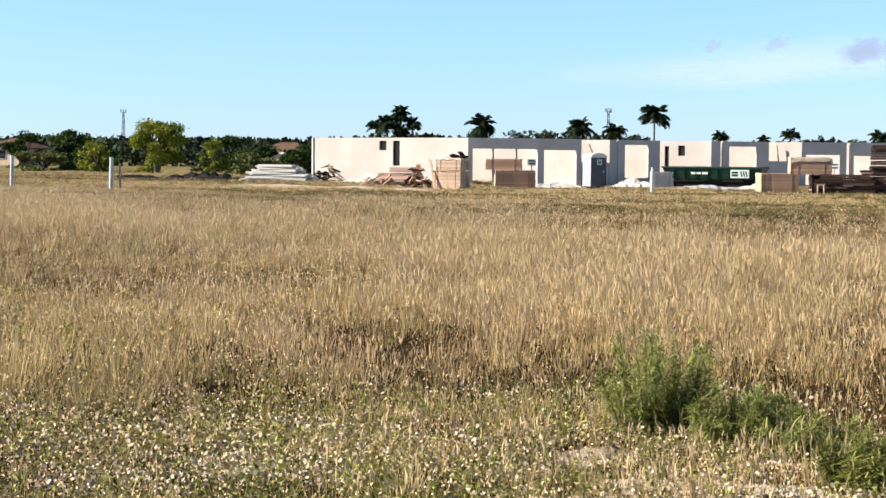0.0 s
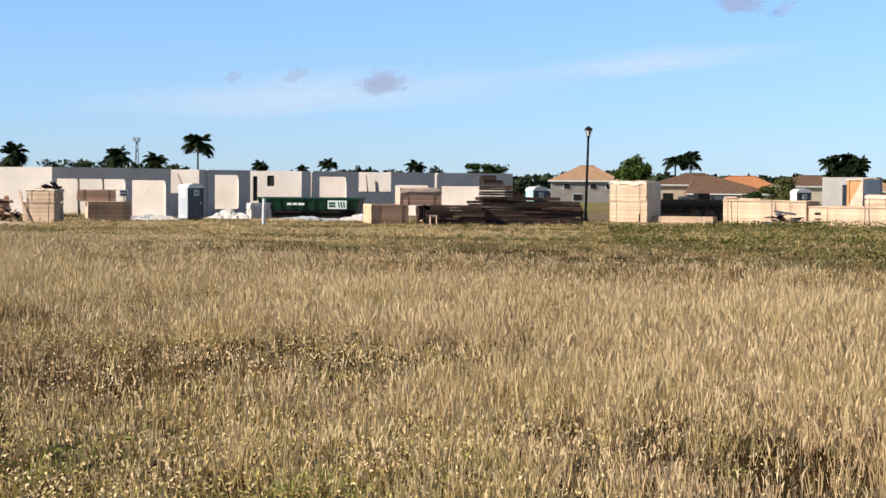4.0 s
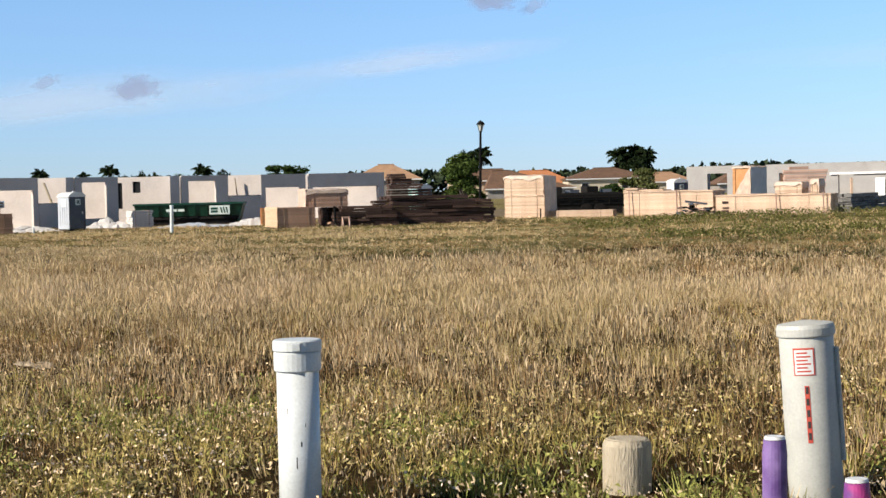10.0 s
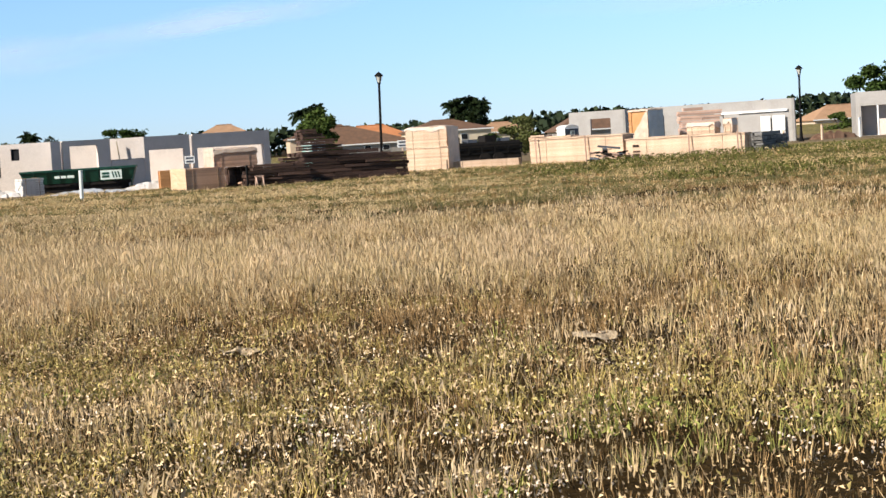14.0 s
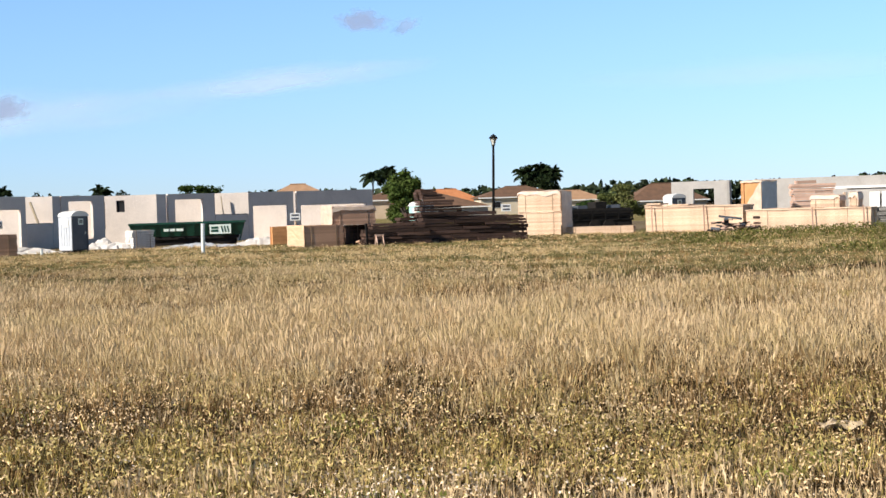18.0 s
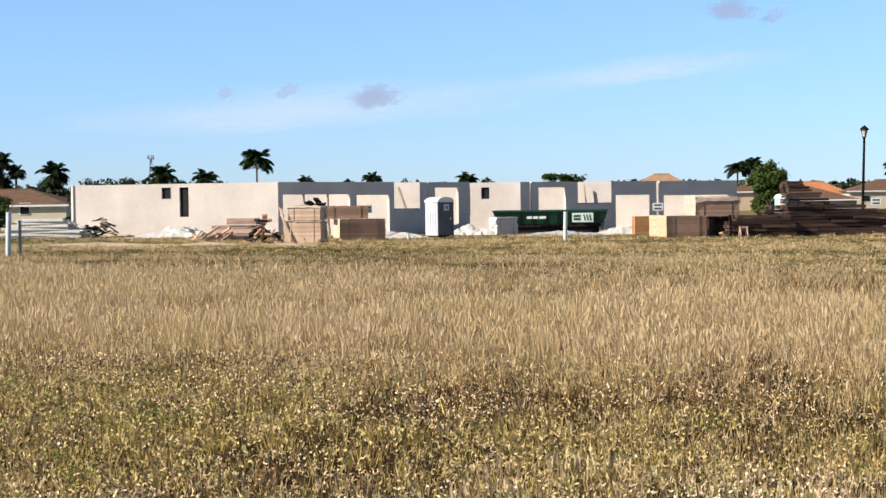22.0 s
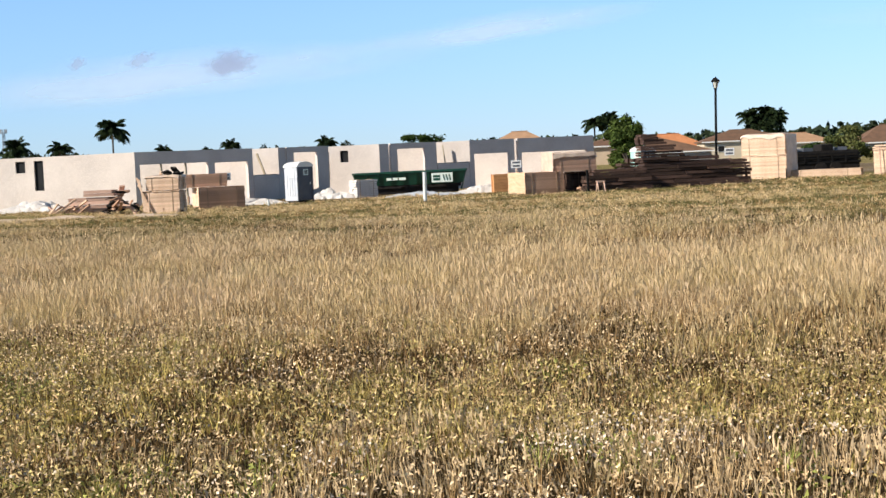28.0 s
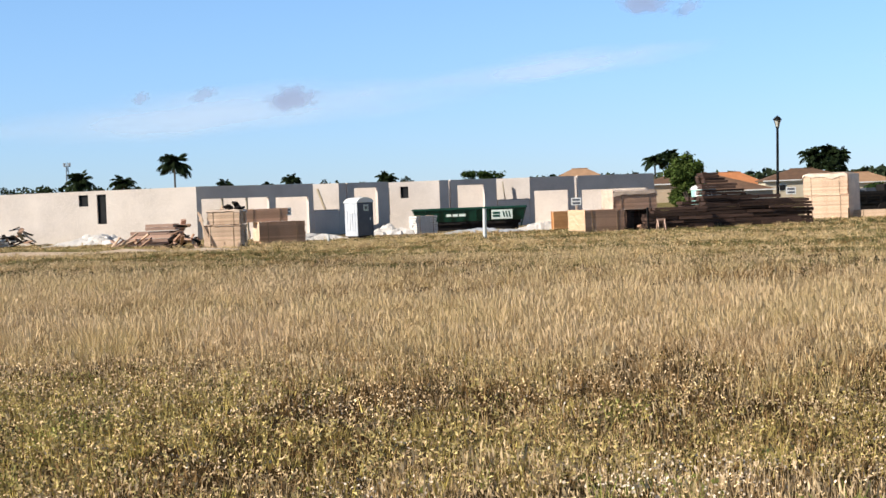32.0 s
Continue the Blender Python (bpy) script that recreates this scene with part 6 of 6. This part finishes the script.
# crumpled sheet added in place of a pale sandy patch
def patch_sheet(x, y, rz, w, d, label, mat):
    t = thing("pale_patch_sheet", pose(x, y, float(ground_z(x, y)) + 0.03, 3, 4, rz), label, "litter", "litter in the grass")
    bm = bmesh.new()
    n = 7
    g = {(i, j): bm.verts.new((w * (i / (n - 1) - 0.5), d * (j / (n - 1) - 0.5), 0.05 * noise.noise(Vector((i * 0.6, j * 0.6, x))))) for i in range(n) for j in range(n)}
    for i in range(n - 1):
        for j in range(n - 1):
            bm.faces.new((g[i, j], g[i + 1, j], g[i + 1, j + 1], g[i, j + 1]))
    part("sheet", bm, mat, t)
    part("torn_flap", boxed((w * 0.2, d * 0.1, 0.012), (w * 0.22, d * 0.22, 0.008), 25, 0.002, 4), mat, t)
    return t


patch_sheet(1.32, 13.2, 10, 0.24, 0.15, "crumpled pale sheet standing in for a bare patch in the grass", M_STRAW)
patch_sheet(3.5, 12.05, -8, 0.28, 0.14, "torn pale sheet standing in for a bare patch in the grass", M_STRAW)


# short posts and painted stakes by the pedestal
def stub_post(x, y, foot, top, r, mat, label, lean=0.0, rim=None):
    t = thing("marker_post", pose(x, y, foot, 0, lean, 0), label, "post", "short posts by the pedestal")
    h = top - foot
    part("shaft", lathe(bmesh.new(), [(r, 0), (r, h - 0.025), (r * 0.9, h)], 24), mat, t)
    part("cut_end", lathe(bmesh.new(), [(r * 0.86, h + 0.001), (r * 0.8, h + 0.006)], 24), rim or mat, t)
    return t


stub_post(7.205, 6.2, 0.22, 0.645, 0.112, M_POST, "weathered round wooden post stub in the grass", 1.0)
stub_post(6.688, 1.17, 0.4, 1.36, 0.021, M_PURPLE, "thin stake painted purple", 0.8, M_WHITE)
stub_post(6.755, 0.84, 0.4, 1.34, 0.0205, M_MAGENTA, "thin stake painted magenta and purple", -0.5, M_WHITE)


# ---- worn soil and pale gravel ----
def bare_soil():
    """Worn spots of pale pinkish soil just over the field soil; sand strips raised to show above the grass from the
    camera.
    """
    r = random.Random(5)
    for x, y, a, b in BARE:
        bm = bmesh.new()
        mid = bm.verts.new((x, y, float(ground_z(x, y)) + (0.035 if a < 1 else 0.17)))
        rim = []
        for k in range(28):
            t = k * math.tau / 28
            q = r.uniform(0.8, 1.15)
            px, py = x + a * q * math.cos(t), y + b * q * math.sin(t)
            rim.append(bm.verts.new((px, py, float(ground_z(px, py)) + 0.004)))
        for k in range(28):
            bm.faces.new((mid, rim[k - 1], rim[k]))
        bmesh.ops.recalc_face_normals(bm, faces=bm.faces)
        tagged(part("ground_bare", bm, M_CLAY), "worn spot of pale pinkish soil in the field" if a < 1 else "low strip of pale sand before the building site", "ground", "", "structure")


bare_soil()


def gravel():
    rng = np.random.default_rng(31)
    n = 190000
    x, y = rng.uniform(13.0, 22.0, n), rng.uniform(-7.0, 6.5, n)
    d = off_path(x, y)
    bare = np.clip(3.2 * (value_noise(x, y, 1.0, 41) * 0.6 + value_noise(x, y, 0.3, 42) * 0.4 - 0.4), 0, 1)
    k = (d > 2.2) & (rng.random(n) < bare * clover(x, y, d) * np.clip((x - 13.5) / 4, 0, 1) * np.clip((21.5 - x) / 2, 0, 1))
    x, y = x[k], y[k]
    soup("pale_gravel", specks(rng, x, y, 0.01, 0.1, 0.013, 0.8), 4, M_GRAVEL, "pale gravel and dead clover heads beside the walk", "gravel")


gravel()


# ---- leafy weeds on the low mound ----
def mound_weeds():
    rng = np.random.default_rng(21)
    n = 60000
    x = rng.uniform(15, 62, n)
    d = rng.uniform(38, 84, n)
    y = d * 1.146 + 3 - 0.56 * (x + 2.3)
    k = (value_noise(x * 0.6, y, 3.2, 9) + 0.2 * np.exp(-(((x - 27) / 12) ** 2 + ((d - 76) / 8) ** 2)) > 0.56) & in_view(x, y)
    px, py = x[k], y[k]
    n = 16000
    x = rng.uniform(18, 62, n)
    d = rng.uniform(52, 84, n)
    y = d * 1.146 + 3 - 0.56 * (x + 2.3)
    k = (value_noise(x * 0.4, y, 2.6, 29) > 0.6) & in_view(x, y)
    soup("mound_grass", blades(rng, x[k], y[k], 0.26, 0.03, 0.8), 3, M_TAN, "pale yellow grass in streaks on the low mound", "grass")
    x, y = px, py
    soup("mound_weeds", np.concatenate([specks(rng, x, y, 0.02, 0.3, 0.055), specks(rng, x + 0.1, y, 0.02, 0.24, 0.045), specks(rng, x, y + 0.15, 0.02, 0.32, 0.035)]), 4, M_MOUND, "dark green leafy weeds on the low mound", "weeds")


mound_weeds()


# ---- clouds ----
def cloud_material(name, colour, density, grain, stretch, low, high):
    """A thin lit veil: dense in the middle of its sheet, torn by noise."""
    m = bpy.data.materials.new(name)
    m.use_nodes = True
    n, link = m.node_tree.nodes, m.node_tree.links.new
    n.remove(n["Principled BSDF"])
    tex = n.new("ShaderNodeTexCoord")
    fall = n.new("ShaderNodeTexGradient")
    fall.gradient_type = "SPHERICAL"
    twice = n.new("ShaderNodeMapping")
    twice.inputs["Scale"].default_value = (2, 2, 2)
    link(tex.outputs["Object"], twice.inputs["Vector"])
    link(twice.outputs[0], fall.inputs["Vector"])
    torn = n.new("ShaderNodeTexNoise")
    torn.inputs["Scale"].default_value, torn.inputs["Detail"].default_value = grain, 7.0
    even = n.new("ShaderNodeMapping")
    even.inputs["Scale"].default_value = (stretch, 1, 1)
    link(tex.outputs["Object"], even.inputs["Vector"])
    link(even.outputs[0], torn.inputs["Vector"])
    add = n.new("ShaderNodeMath")
    add.operation = "MULTIPLY_ADD"
    add.inputs[1].default_value = 1.5
    link(torn.outputs["Fac"], add.inputs[0])
    link(fall.outputs["Fac"], add.inputs[2])
    span = n.new("ShaderNodeMapRange")
    span.interpolation_type = "SMOOTHSTEP"
    span.inputs["From Min"].default_value, span.inputs["From Max"].default_value = low, high
    span.inputs["To Max"].default_value = density
    link(add.outputs[0], span.inputs["Value"])
    edge = n.new("ShaderNodeMapRange")
    edge.inputs["From Max"].default_value = 0.3
    link(fall.outputs["Fac"], edge.inputs["Value"])
    both = n.new("ShaderNodeMath")
    both.operation = "MULTIPLY"
    link(span.outputs[0], both.inputs[0])
    link(edge.outputs[0], both.inputs[1])
    body, clear, mix = n.new("ShaderNodeBsdfDiffuse"), n.new("ShaderNodeBsdfTransparent"), n.new("ShaderNodeMixShader")
    body.inputs["Color"].default_value = (*colour, 1)
    link(both.outputs[0], mix.inputs["Fac"])
    link(clear.outputs[0], mix.inputs[1])
    link(body.outputs[0], mix.inputs[2])
    link(mix.outputs[0], n["Material Output"].inputs["Surface"])
    return m


M_VEIL = cloud_material("white_veil", (0.84, 0.88, 0.98), 0.42, 1.6, 2.2, 0.75, 1.8)
M_WISP = cloud_material("pale_lilac_puff", (0.44, 0.52, 0.72), 0.5, 2.2, 1.5, 0.95, 1.5)
M_FAINT = cloud_material("faint_veil", (0.84, 0.88, 0.98), 0.18, 1.6, 2.2, 0.75, 1.9)
M_PUFF = cloud_material("lilac_puff", (0.40, 0.46, 0.66), 0.72, 2.2, 1.5, 0.95, 1.5)


def cloud(x, y, z, w, h, tilt, mat, label):
    bm = bmesh.new()
    n = 8
    g = {(i, j): bm.verts.new((i / n - 0.5, 0.0, j / n - 0.5)) for i in range(n + 1) for j in range(n + 1)}
    for i in range(n):
        for j in range(n):
            bm.faces.new((g[i, j], g[i + 1, j], g[i + 1, j + 1], g[i, j + 1]))
    ob = part("cloud", bm, mat)
    ob.matrix_basis = pose(x, y, z, 0, -tilt, 0) @ Matrix.Diagonal((w, w, h, 1))
    return tagged(ob, label, "cloud", "", "structure")


cloud(120, 3500, 262, 680, 70, 4.5, M_VEIL, "long thin white streak of high cloud")
cloud(-560, 3520, 200, 1300, 120, 2.5, M_VEIL, "faint white veil of high cloud")
cloud(1150, 3540, 265, 1100, 80, 2.0, M_FAINT, "faint white veil of high cloud")
cloud(-354, 3000, 188, 135, 62, 0, M_PUFF, "small lilac cloud low over the houses")
cloud(245, 3000, 322, 130, 54, -8, M_PUFF, "small lilac cloud high in the sky")
cloud(318, 3010, 312, 75, 34, 18, M_WISP, "small lilac cloud high in the sky")
cloud(-610, 3000, 198, 48, 30, 15, M_WISP, "tiny lilac cloud low in the sky")
cloud(-503, 3000, 200, 78, 32, 15, M_WISP, "tiny lilac cloud low in the sky")
